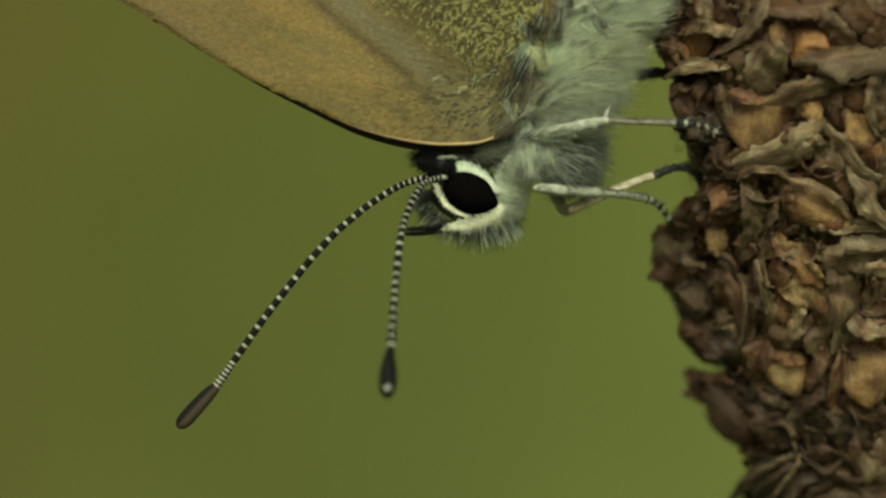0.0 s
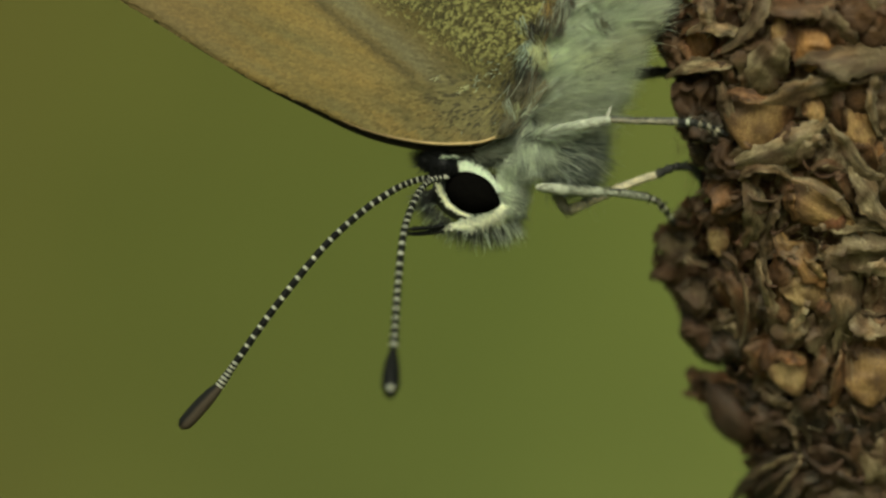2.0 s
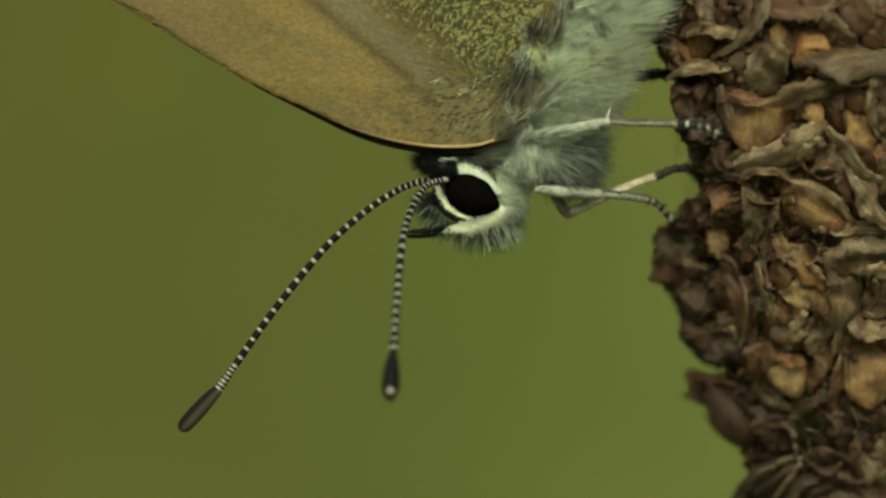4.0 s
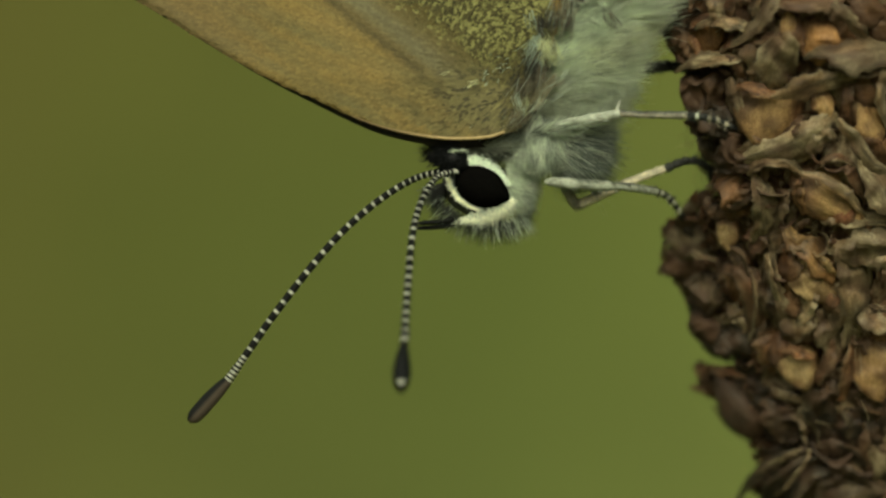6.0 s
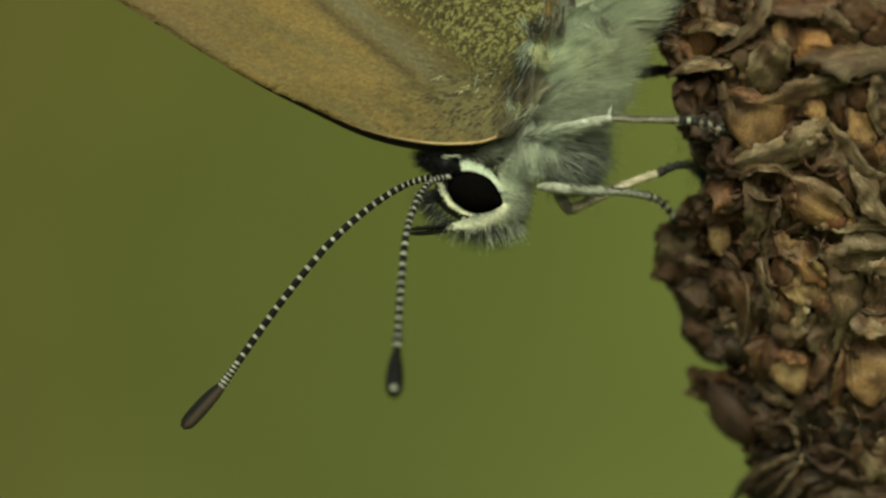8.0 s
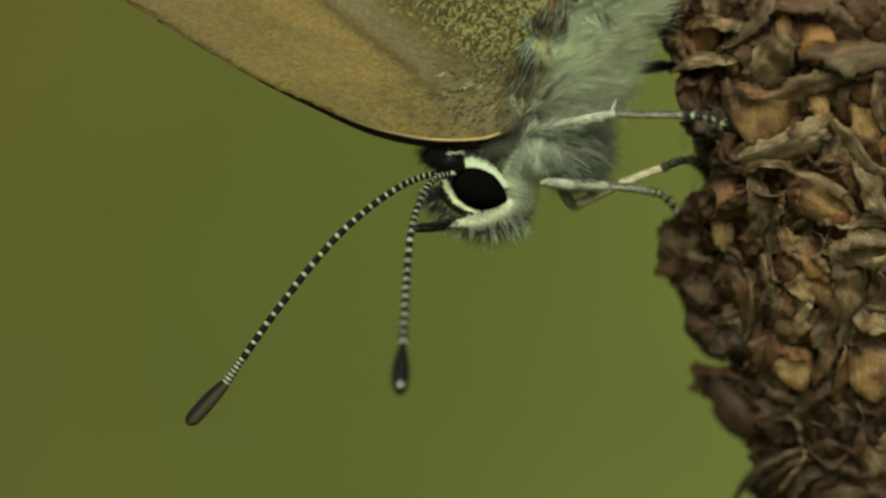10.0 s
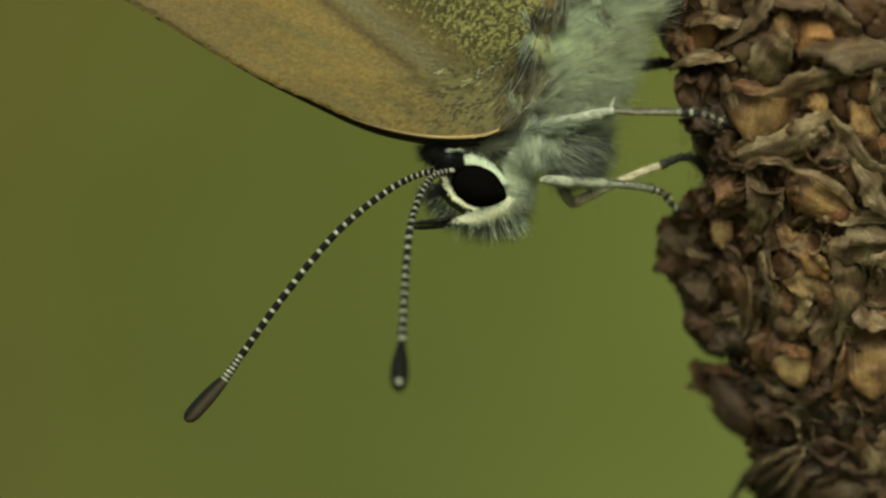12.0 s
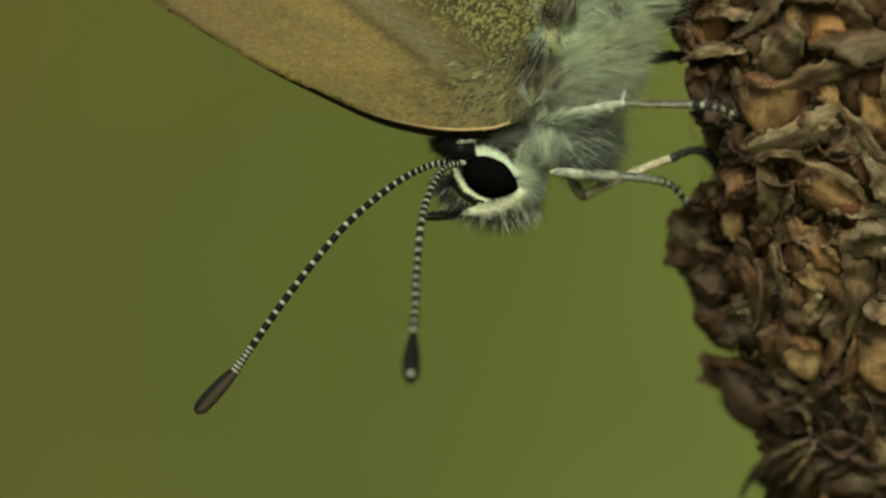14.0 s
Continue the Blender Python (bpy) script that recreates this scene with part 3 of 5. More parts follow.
    husk_strip([(1420, 120, 70), (1470, 130, 84), (1512, 142, 86), (1580, 118, 70)], (6, 14, 16, 14), dusk, pale)
    husk_strip([(1562, 120, 78), (1548, 150, 92), (1540, 188, 92), (1556, 244, 70)], (14, 22, 18, 8), grey, pale)
    husk_strip([(1568, 130, 60), (1566, 190, 74), (1570, 250, 60)], (30, 34, 20), dusk, grey)
    husk_strip([(1344, 186, 82), (1390, 170, 90), (1440, 156, 86), (1496, 150, 66)], (6, 28, 30, 14), grey, pale)
    husk_strip([(1196, 232, 50), (1228, 196, 68), (1244, 160, 56)], (14, 30, 16), rust, dusk)
    husk_strip([(1268, 150, 70), (1278, 196, 82), (1292, 244, 62)], (18, 28, 14), dusk, grey)
    husk_strip([(1482, 166, 74), (1480, 196, 84), (1494, 240, 66)], (14, 20, 8), umber, grey)
    husk_strip([(1190, 150, 52), (1214, 156, 64), (1250, 178, 56)], (18, 26, 14), umber, dusk)
    husk_strip([(1568, 8, 64), (1556, 30, 74), (1562, 80, 60)], (24, 24, 12), umber, dusk)

    # the broad capsule below the middle foot and its neighbours
    capsule(1344, 214, 60, 56, 268, tan, 44, rust, 0.55, 0.08)
    capsule(1508, 222, 48, 34, 300, tan, 46)
    capsule(1552, 272, 28, 17, 300, orange, 56)
    capsule(1436, 196, 26, 19, 290, tan, 58)
    cup(1412, 226, 26, 20, 0, umber, 48, 46)
    cup(1456, 276, 36, 36, 0, (0.12, 0.068, 0.038), 50, 60)
    cup(1252, 258, 42, 40, 10, shade_brown, 26, 40)
    husk_strip([(1284, 166, 82), (1316, 168, 90), (1362, 184, 78)], (8, 20, 8), (0.17, 0.09, 0.045), tan)
    husk_strip([(1300, 226, 74), (1322, 254, 82), (1344, 276, 72)], (8, 14, 8), umber, tan)
    husk_strip([(1402, 218, 78), (1378, 246, 86), (1338, 280, 74)], (10, 22, 10), umber, grey)
    husk_strip([(1262, 306, 66), (1318, 288, 84), (1378, 268, 90), (1420, 240, 84), (1462, 214, 66)], (8, 30, 40, 40, 14), ash, None, 0.2)
    husk_strip([(1256, 302, 60), (1296, 276, 78), (1342, 248, 74)], (6, 10, 6), dusk, grey)
    husk_strip([(1390, 296, 66), (1424, 268, 84), (1454, 240, 76)], (10, 28, 12), grey)
    husk_strip([(1460, 224, 84), (1488, 254, 92), (1524, 304, 88), (1560, 318, 70)], (8, 18, 20, 8), grey, pale)
    husk_strip([(1506, 288, 80), (1530, 332, 92), (1546, 372, 88), (1590, 398, 66)], (12, 40, 38, 20), ash, pale)
    husk_strip([(1568, 246, 66), (1560, 290, 76), (1566, 340, 64)], (30, 34, 20), dusk, grey)
    husk_strip([(1500, 262, 70), (1526, 270, 80), (1560, 310, 64)], (12, 26, 10), umber, tan)
    husk_strip([(1206, 226, 56), (1226, 256, 62), (1246, 294, 50)], (20, 30, 16), shade_brown, dusk)
    husk_strip([(1240, 228, 50), (1262, 258, 58), (1262, 300, 46)], (26, 30, 16), shade_brown, dusk)
    husk_strip([(1272, 236, 56), (1280, 266, 66), (1276, 300, 52)], (20, 26, 12), umber, dusk)
    husk_strip([(1236, 350, 50), (1258, 322, 64), (1264, 292, 54)], (22, 30, 14), umber, rust)

    # middle rows
    cup(1350, 324, 42, 32, -20, grey, 62, 62)
    cup(1368, 382, 28, 30, 0, umber, 46, 50)
    cup(1490, 332, 24, 26, 20, umber, 44, 50)
    capsule(1446, 360, 68, 42, -34, tan, 50, rust, 0.55, 0.08)
    capsule(1472, 388, 24, 21, 100, (0.20, 0.085, 0.04), 66, rust)
    capsule(1292, 330, 26, 13, 75, (0.19, 0.09, 0.04), 52, umber)
    capsule(1232, 386, 14, 13, 90, rust, 40, umber)
    capsule(1264, 366, 27, 20, 80, rust, 36, umber)
    capsule(1270, 424, 32, 24, 275, straw, 62)
    capsule(1524, 420, 30, 24, 10, (0.22, 0.13, 0.065), 46, umber)
    husk_strip([(1302, 322, 74), (1322, 300, 86), (1372, 296, 84), (1398, 318, 72)], (10, 20, 20, 8), grey)
    husk_strip([(1318, 316, 66), (1332, 362, 84), (1328, 402, 80), (1312, 440, 60)], (16, 34, 28, 10), grey, pale)
    husk_strip([(1372, 346, 66), (1366, 380, 80), (1352, 412, 66)], (12, 22, 10), dusk, grey)
    husk_strip([(1398, 320, 70), (1392, 352, 82), (1404, 392, 72)], (8, 18, 10), (0.17, 0.095, 0.045), tan)
    husk_strip([(1398, 316, 84), (1444, 328, 92), (1484, 362, 88), (1512, 396, 66)], (8, 16, 16, 6), grey, tan)
    husk_strip([(1478, 300, 70), (1490, 320, 82), (1512, 372, 70)], (10, 20, 10), umber, grey)
    husk_strip([(1282, 316, 56), (1306, 346, 68), (1300, 396, 56)], (14, 24, 12), umber, rust)
    husk_strip([(1250, 398, 62), (1284, 386, 70), (1310, 372, 56)], (12, 20, 10), rust, dusk)
    husk_strip([(1436, 408, 66), (1452, 398, 80), (1494, 402, 76), (1568, 396, 60)], (8, 26, 28, 18), ash, pale)
    husk_strip([(1294, 300, 60), (1282, 340, 66), (1288, 384, 54)], (10, 16, 8), dusk, grey)
    husk_strip([(1206, 408, 60), (1202, 384, 44), (1214, 362, 20)], (16, 30, 14), dusk, grey)

    # the pale rows
    cup(1416, 436, 36, 24, -28, grey, 56, 56)
    cup(1374, 474, 36, 34, -10, (0.14, 0.08, 0.045), 54, 60, umber)
    cup(1536, 522, 36, 46, 25, dusk, 52, 60, umber)
    cup(1316, 492, 28, 48, 10, umber, 30, 50)
    capsule(1426, 488, 56, 50, -62, straw, 44, rust, 0.42, 0.2)
    husk_strip([(1366, 452, 70), (1378, 500, 82), (1394, 556, 66)], (20, 46, 20), rust, dusk, 0.3, 8.0)
    husk_strip([(1336, 462, 74), (1346, 510, 88), (1370, 566, 70)], (8, 14, 8), grey, pale, 0.2, 4.0)
    capsule(1384, 524, 48, 28, 275, (0.18, 0.10, 0.052), 46, umber)
    capsule(1462, 534, 24, 18, 60, (0.22, 0.11, 0.052), 62)
    capsule(1400, 580, 38, 26, 12, straw, 46, dusk, 0.5, 0.06)
    capsule(1284, 512, 36, 30, 300, (0.11, 0.062, 0.034), 36, umber)
    capsule(1372, 622, 40, 32, 70, (0.17, 0.09, 0.045), 44, umber)
    husk_strip([(1372, 414, 62), (1400, 446, 76), (1438, 478, 78), (1464, 506, 64)], (16, 38, 44, 18), tan, rust, 0.35, 10.0)
    husk_strip([(1446, 444, 78), (1486, 452, 92), (1530, 446, 90), (1590, 436, 70)], (16, 46, 56, 40), ash, pale, 0.3, 11.0)
    husk_strip([(1478, 446, 74), (1494, 500, 86), (1492, 560, 82), (1486, 630, 62)], (30, 56, 44, 20), ash, pale, 0.2, 9.0)
    husk_strip([(1516, 486, 80), (1540, 476, 90), (1590, 482, 74)], (14, 24, 20), ash, pale)
    husk_strip([(1508, 560, 78), (1532, 580, 84), (1570, 570, 70)], (20, 46, 36), grey, pale)
    husk_strip([(1342, 452, 60), (1346, 506, 74), (1358, 560, 72), (1366, 600, 54)], (14, 30, 36, 12), dusk, grey, 0.25, 9.0)
    husk_strip([(1352, 448, 66), (1390, 446, 76), (1420, 466, 66)], (10, 26, 12), dusk, grey, 0.25, 9.0)
    husk_strip([(1406, 506, 72), (1410, 548, 84), (1396, 590, 66)], (10, 30, 12), pale)
    husk_strip([(1440, 540, 72), (1462, 560, 80), (1446, 610, 64)], (20, 40, 16), dusk, grey)
    husk_strip([(1362, 606, 60), (1412, 602, 70), (1466, 590, 56)], (10, 22, 10), dusk)
    husk_strip([(1338, 560, 62), (1352, 552, 76), (1346, 510, 60)], (26, 30, 10), shade_brown, dusk)
    husk_strip([(1278, 440, 56), (1288, 480, 66), (1282, 500, 50)], (16, 22, 10), dusk, grey)
    husk_strip([(1300, 470, 56), (1322, 440, 66), (1330, 410, 52)], (20, 30, 12), umber, dusk)
    husk_strip([(1266, 540, 60), (1288, 576, 74), (1306, 620, 56)], (12, 20, 10), grey, pale)
    husk_strip([(1236, 604, 60), (1254, 580, 74), (1290, 548, 60)], (5, 11, 5), grey, pale, name="sepal")
    husk_strip([(1238, 572, 56), (1250, 600, 70), (1262, 636, 54)], (5, 10, 5), grey, pale, name="sepal")
    husk_strip([(1296, 636, 50), (1318, 600, 64), (1310, 548, 50)], (14, 30, 14), shade_brown, dusk)

    # broad crumpled membranes between the pale rows
    for line, width, tint in (([(1296, 470, 52), (1284, 512, 66), (1266, 560, 52)], 50, rust), ([(1318, 486, 52), (1326, 530, 68), (1330, 590, 52)], 44, dusk),
                              ([(1410, 540, 60), (1396, 576, 74), (1376, 616, 56)], 48, grey), ([(1440, 556, 58), (1454, 600, 70), (1470, 650, 54)], 54, dusk),
                              ([(1338, 594, 54), (1344, 626, 68), (1352, 672, 52)], 52, rust), ([(1312, 556, 50), (1306, 596, 66), (1288, 644, 50)], 38, grey),
                              ([(1540, 566, 60), (1558, 592, 72), (1580, 630, 56)], 52, rust), ([(1440, 690, 50), (1430, 730, 60), (1440, 790, 46)], 54, shade_brown),
                              ([(1340, 380, 52), (1352, 430, 64), (1338, 470, 50)], 40, dusk), ([(1520, 700, 52), (1500, 750, 62), (1512, 810, 48)], 50, shade_brown)):
        husk_strip(line, (width * 0.5, width, width * 0.45), tint, None, 0.3, 9.0)

    husk_strip([(1262, 478, 66), (1290, 492, 80), (1312, 540, 76), (1318, 610, 58)], (20, 40, 34, 14), umber, dusk, 0.3, 5.0)
    husk_strip([(1308, 486, 74), (1318, 536, 84), (1312, 590, 74), (1300, 632, 58)], (5, 9, 8, 4), grey, pale, 0.2, 3.0, "sepal")
    husk_strip([(1254, 446, 66), (1290, 462, 80), (1308, 500, 70)], (6, 12, 6), dusk, grey, 0.2, 4.0)
    husk_strip([(1232, 556, 70), (1262, 584, 80), (1282, 572, 70)], (4, 7, 4), grey, pale, 0.2, 3.0, "sepal")
    husk_strip([(1300, 556, 72), (1270, 580, 82), (1242, 598, 72)], (4, 7, 4), grey, pale, 0.2, 3.0, "sepal")

    # the rim of the left side, its shade painted in with dark tints
    for u, v, half, wide, angle, tint in ((1192, 40, 46, 40, 100, shade_brown), (1206, 92, 40, 36, 130, umber), (1226, 170, 44, 40, 160, umber), (1250, 222, 38, 34, 150, shade_brown),
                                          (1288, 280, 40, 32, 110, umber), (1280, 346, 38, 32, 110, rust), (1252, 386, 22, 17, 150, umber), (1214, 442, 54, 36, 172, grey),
                                          (1212, 484, 60, 40, 186, umber), (1244, 530, 52, 44, 170, dusk), (1254, 586, 50, 44, 190, umber), (1286, 608, 48, 32, 200, shade_brown),
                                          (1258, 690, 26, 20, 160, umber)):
        capsule(u, v, half, wide, angle, tint, 60, shade_brown, 0.9, 0.34)
    capsule(1188, 460, 30, 24, 178, umber, 60, shade_brown, 0.8, 0.2)
    capsule(1308, 684, 32, 26, 160, shade_brown, 44, shade_brown, 0.8, 0.2)
    capsule(1334, 690, 54, 44, 120, shade_brown, 20, shade_brown, 0.8, 0.3)
    capsule(1372, 796, 60, 34, 150, shade_brown, 20, shade_brown, 0.8, 0.3)
    husk_strip([(1158, 432, 92), (1164, 410, 96), (1196, 402, 86), (1250, 404, 50)], (14, 22, 18, 10), umber, rust)
    husk_strip([(1152, 470, 96), (1156, 446, 98), (1168, 428, 90)], (12, 20, 14), umber, dusk)
    husk_strip([(1170, 462, 92), (1206, 460, 90), (1250, 472, 60)], (8, 9, 6), dusk, pale)
    husk_strip([(1152, 466, 96), (1164, 492, 98), (1196, 516, 80), (1240, 512, 40)], (14, 34, 36, 16), umber, rust)
    husk_strip([(1176, 508, 80), (1196, 534, 84), (1232, 538, 56)], (14, 26, 16), dusk, grey)
    husk_strip([(1196, 552, 82), (1206, 532, 84), (1240, 520, 56)], (14, 24, 16), umber, dusk)
    husk_strip([(1200, 556, 80), (1218, 580, 80), (1256, 592, 46)], (14, 26, 14), shade_brown, dusk)
    husk_strip([(1208, 598, 84), (1222, 578, 84), (1252, 566, 50)], (12, 22, 12), shade_brown, umber)
    husk_strip([(1208, 594, 84), (1226, 620, 82), (1272, 650, 46)], (14, 26, 18), shade_brown, umber)

    # lower rows; shade under the overhang is put into their near-black tints
    capsule(1392, 654, 48, 38, 284, straw, 54, rust, 0.6, 0.06)
    capsule(1532, 658, 60, 52, 272, tan, 48, rust, 0.52, 0.10)
    capsule(1560, 782, 52, 28, 85, (0.12, 0.075, 0.04), 40, shade_brown)
    capsule(1292, 728, 66, 40, 128, (0.066, 0.047, 0.032), 70, (0.05, 0.032, 0.020), 0.8, 0.05)
    capsule(1492, 872, 60, 36, 8, (0.12, 0.090, 0.053), 48, shade_brown)
    # hollows with their shade painted inside
    cup(1456, 762, 58, 66, 10, shade_brown, 40, 80, (0.03, 0.022, 0.015))
    cup(1376, 746, 46, 46, 20, shade_brown, 40, 56, (0.03, 0.022, 0.015))
    cup(1516, 806, 36, 46, 0, shade_brown, 40, 60, (0.03, 0.022, 0.015))
    cup(1452, 660, 28, 46, 0, umber, 44, 50)
    husk_strip([(1236, 706, 76), (1218, 684, 92), (1214, 660, 96), (1240, 662, 80)], (20, 26, 18, 8), umber, grey)
    husk_strip([(1207, 697, 98), (1226, 700, 90), (1262, 716, 66)], (8, 12, 18), umber, rust)
    husk_strip([(1212, 656, 98), (1230, 672, 90), (1264, 690, 66)], (4, 16, 20), umber, dusk)
    husk_strip([(1222, 688, 96), (1236, 684, 92), (1262, 694, 70)], (4, 14, 16), shade_brown, rust)
    husk_strip([(1222, 662, 92), (1256, 668, 84), (1300, 676, 60)], (8, 16, 14), rust, dusk)
    husk_strip([(1234, 688, 90), (1254, 694, 86), (1272, 682, 74)], (10, 22, 8), umber, rust)
    husk_strip([(1240, 728, 66), (1268, 762, 62), (1318, 796, 40)], (16, 26, 12), grey, pale, 0.1, 2)
    husk_strip([(1364, 634, 74), (1392, 632, 84), (1424, 646, 70)], (8, 18, 8), rust, tan)
    husk_strip([(1426, 690, 70), (1446, 650, 78), (1454, 606, 62)], (12, 24, 10), umber, dusk)
    husk_strip([(1470, 720, 66), (1482, 670, 80), (1488, 622, 66)], (12, 24, 10), rust, grey)
    husk_strip([(1340, 690, 56), (1362, 712, 68), (1398, 716, 60)], (10, 20, 12), dusk, grey)
    husk_strip([(1496, 712, 60), (1530, 728, 66), (1580, 724, 56)], (12, 26, 22), shade_brown, rust)
    husk_strip([(1504, 760, 64), (1510, 800, 74), (1520, 850, 60)], (10, 18, 10), umber, dusk)
    husk_strip([(1386, 744, 60), (1404, 770, 70), (1410, 800, 56)], (5, 8, 4), grey, pale, name="sepal")
    husk_strip([(1316, 660, 50), (1336, 640, 60), (1340, 600, 46)], (20, 34, 16), umber, dusk)
    husk_strip([(1410, 804, 66), (1352, 824, 86), (1306, 862, 88), (1286, 905, 78)], (10, 22, 26, 16), shade_brown, dusk)
    husk_strip([(1428, 822, 70), (1384, 842, 90), (1344, 872, 92), (1328, 910, 80)], (8, 22, 30, 18), shade_brown, dusk)
    husk_strip([(1462, 836, 66), (1416, 852, 88), (1384, 880, 92), (1376, 915, 80)], (8, 24, 30, 18), shade_brown, dusk)
    husk_strip([(1500, 852, 64), (1466, 862, 84), (1444, 884, 88), (1430, 915, 76)], (8, 26, 32, 20), shade_brown, dusk)
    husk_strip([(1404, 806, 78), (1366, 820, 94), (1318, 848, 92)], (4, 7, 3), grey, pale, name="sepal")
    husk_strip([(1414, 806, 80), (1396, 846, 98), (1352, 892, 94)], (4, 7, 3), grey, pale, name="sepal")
    # deepest painted shade, for the membranes in the lower hollow
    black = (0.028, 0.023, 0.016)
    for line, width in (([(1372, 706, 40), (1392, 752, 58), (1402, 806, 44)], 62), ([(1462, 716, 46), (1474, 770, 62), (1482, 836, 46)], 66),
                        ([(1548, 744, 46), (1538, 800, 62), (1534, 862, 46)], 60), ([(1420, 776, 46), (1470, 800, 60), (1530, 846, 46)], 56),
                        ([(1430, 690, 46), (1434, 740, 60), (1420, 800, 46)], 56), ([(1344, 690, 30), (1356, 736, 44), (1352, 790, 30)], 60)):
        husk_strip(line, (width * 0.6, width, width * 0.5), black, shade_brown, 0.3, 10.0)
    husk_strip([(1430, 846, 74), (1484, 842, 84), (1530, 880, 66)], (8, 16, 8), shade_brown, umber)
    husk_strip([(1536, 730, 60), (1530, 790, 74), (1548, 860, 62)], (10, 24, 12), shade_brown, umber)
    husk_strip([(1318, 818, 60), (1344, 814, 66), (1376, 800, 56)], (8, 16, 10), shade_brown, dusk)
    husk_strip([(1420, 806, 70), (1466, 806, 80), (1520, 836, 66)], (12, 26, 12), shade_brown, umber)

    # torn tips that stand out from the rim, and shreds of membrane all over the near side
    r2 = random.Random(77)
    for i in range(64):
        v = -30 + 940 * i / 64 + r2.uniform(-10, 10)
        u = axis_u(v) - core_r(v) - r2.uniform(6, 30)
        if 235 < v < 350 or 626 < v < 664:
            u += 36
        du, dv = -r2.uniform(20, 40), r2.uniform(-30, 18)
        husk_strip([(u, v, 40), (u + du * 0.6, v + dv * 0.4, 60), (u + du, v + dv, 84)], (22, 24, 5), r2.choice((umber, shade_brown, dusk, umber)), r2.choice((dusk, dusk, rust)), 0.2, 7.0)
    for i in range(40):
        u, v = r2.uniform(1240, 1575), r2.uniform(-20, 890)
        if u < axis_u(v) - core_r(v) - 10 or (v > 690 and u < 1540):
            continue
        a, ln, up = r2.uniform(0, 6.28), r2.uniform(16, 38), r2.uniform(64, 84)
        du, dv = math.cos(a) * ln, math.sin(a) * ln
        kink = r2.uniform(-0.5, 0.5)
        husk_strip([(u - du, v - dv, up - 16), (u - dv * kink, v + du * kink, up), (u + du, v + dv, up - 14)], (5, r2.uniform(7, 18), 4),
                   r2.choice((umber, rust, dusk, grey, umber)), r2.choice((grey, dusk, pale)), 0.2, 5.0, "sepal")

    # pieces that close the last gaps, tinted dark as painted shade
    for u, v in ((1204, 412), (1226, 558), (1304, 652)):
        capsule(u, v, 28, 20, 150, shade_brown, 44, shade_brown, 0.8, 0.3)
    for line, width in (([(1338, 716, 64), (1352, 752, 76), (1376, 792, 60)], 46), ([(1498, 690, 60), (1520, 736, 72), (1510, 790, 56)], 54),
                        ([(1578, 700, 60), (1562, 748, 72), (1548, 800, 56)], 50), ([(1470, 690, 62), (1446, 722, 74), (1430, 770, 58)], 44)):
        husk_strip(line, (width * 0.6, width, width * 0.5), shade_brown, umber, 0.3, 11.0)
    husk_strip([(1418, 458, 76), (1440, 476, 86), (1462, 500, 76)], (6, 14, 6), straw, tan, 0.2, 5.0)

    # chaff: loose shreds and threads caught between the florets
    b = Build()
    for i in range(70):
        v = rng.uniform(-60, 930)
        place, way = on_spike(v, rng.uniform(-80, 45), rng.uniform(20, 62))
        jig = Vector((rng.gauss(0, 1), rng.gauss(0, 1), rng.gauss(0, 1)))
        if i % 3:
            shape = sheet(600 + i, rng.uniform(18, 44), rng.uniform(5, 13), rng.uniform(0, 0.5), rng.uniform(-0.5, 0.5), 0.3, 2, 4, 1.2, 5, 3, rng.choice((rust, umber, dusk, grey, shade_brown)))
        else:
            shape = thread(600 + i, rng.choice(((0.12, 0.08, 0.045), (0.34, 0.30, 0.21))))
        m = stand(place, Vector((0, 0, 0.6)) + way * 0.3 + jig * 0.7, way + jig * 0.5)
        b.add([m @ x for x in shape.v], shape.f, list(shape.c))
    for i in range(800):
        v = rng.uniform(-60, 930)
        place, way = on_spike(v, rng.uniform(-95, 50), rng.uniform(44, 84))
        up = Vector((0, 0, 1))
        go = (up * rng.gauss(0.5, 0.7) + way.cross(up) * rng.gauss(0, 0.7) + way * rng.gauss(0.0, 0.2)).normalized()
        tone = rng.choice((rust, umber, dusk, grey, grey, pale))
        b.hair(place, go, rng.uniform(18, 52) * U, rng.uniform(0.5, 1.3) * U, Vector((rng.gauss(0, 0.3), rng.gauss(-0.05, 0.15), rng.gauss(0, 0.3))), tone, lerp3(tone, pale, 0.4))
    part("chaff", b, M_SEPAL, spike, "shreds of dry chaff", kind="stuff")
    for name, b in rest.items():
        part(name + "s_behind", b, mats[name], spike, kind="stuff")
    return spike


# ---- the butterfly ----
WING_BASE = np.array((925.0, 150.0))
WING_RIM = [(908, 220), (868, 246), (820, 255), (740, 252), (640, 229), (540, 184), (440, 137), (340, 78), (225, 6), (60, -91), (-120, -215),
            (-235, -350), (-225, -520), (-90, -740), (130, -920), (400, -1000), (660, -930), (860, -700), (960, -400), (985, -120), (968, 40)]
RIM = spline(WING_RIM, 168, closed=True)


def rim_at(x):
    """A point of the wing's rim, x from 0 to 1 round it."""
    x = (x % 1.0) * len(RIM)
    k = int(x)
    return RIM[k % len(RIM)] * (1 - x + k) + RIM[(k + 1) % len(RIM)] * (x - k)


VEINS = (0.02, 0.075, 0.16, 0.28, 0.40, 0.50, 0.58, 0.66, 0.74, 0.82, 0.90)
BEARINGS = []
for k in range(1680):
    q = rim_at(k / 1680) - WING_BASE
    BEARINGS.append((math.atan2(q[1], q[0]), math.hypot(*q), k / 1680))
BEARINGS.sort()


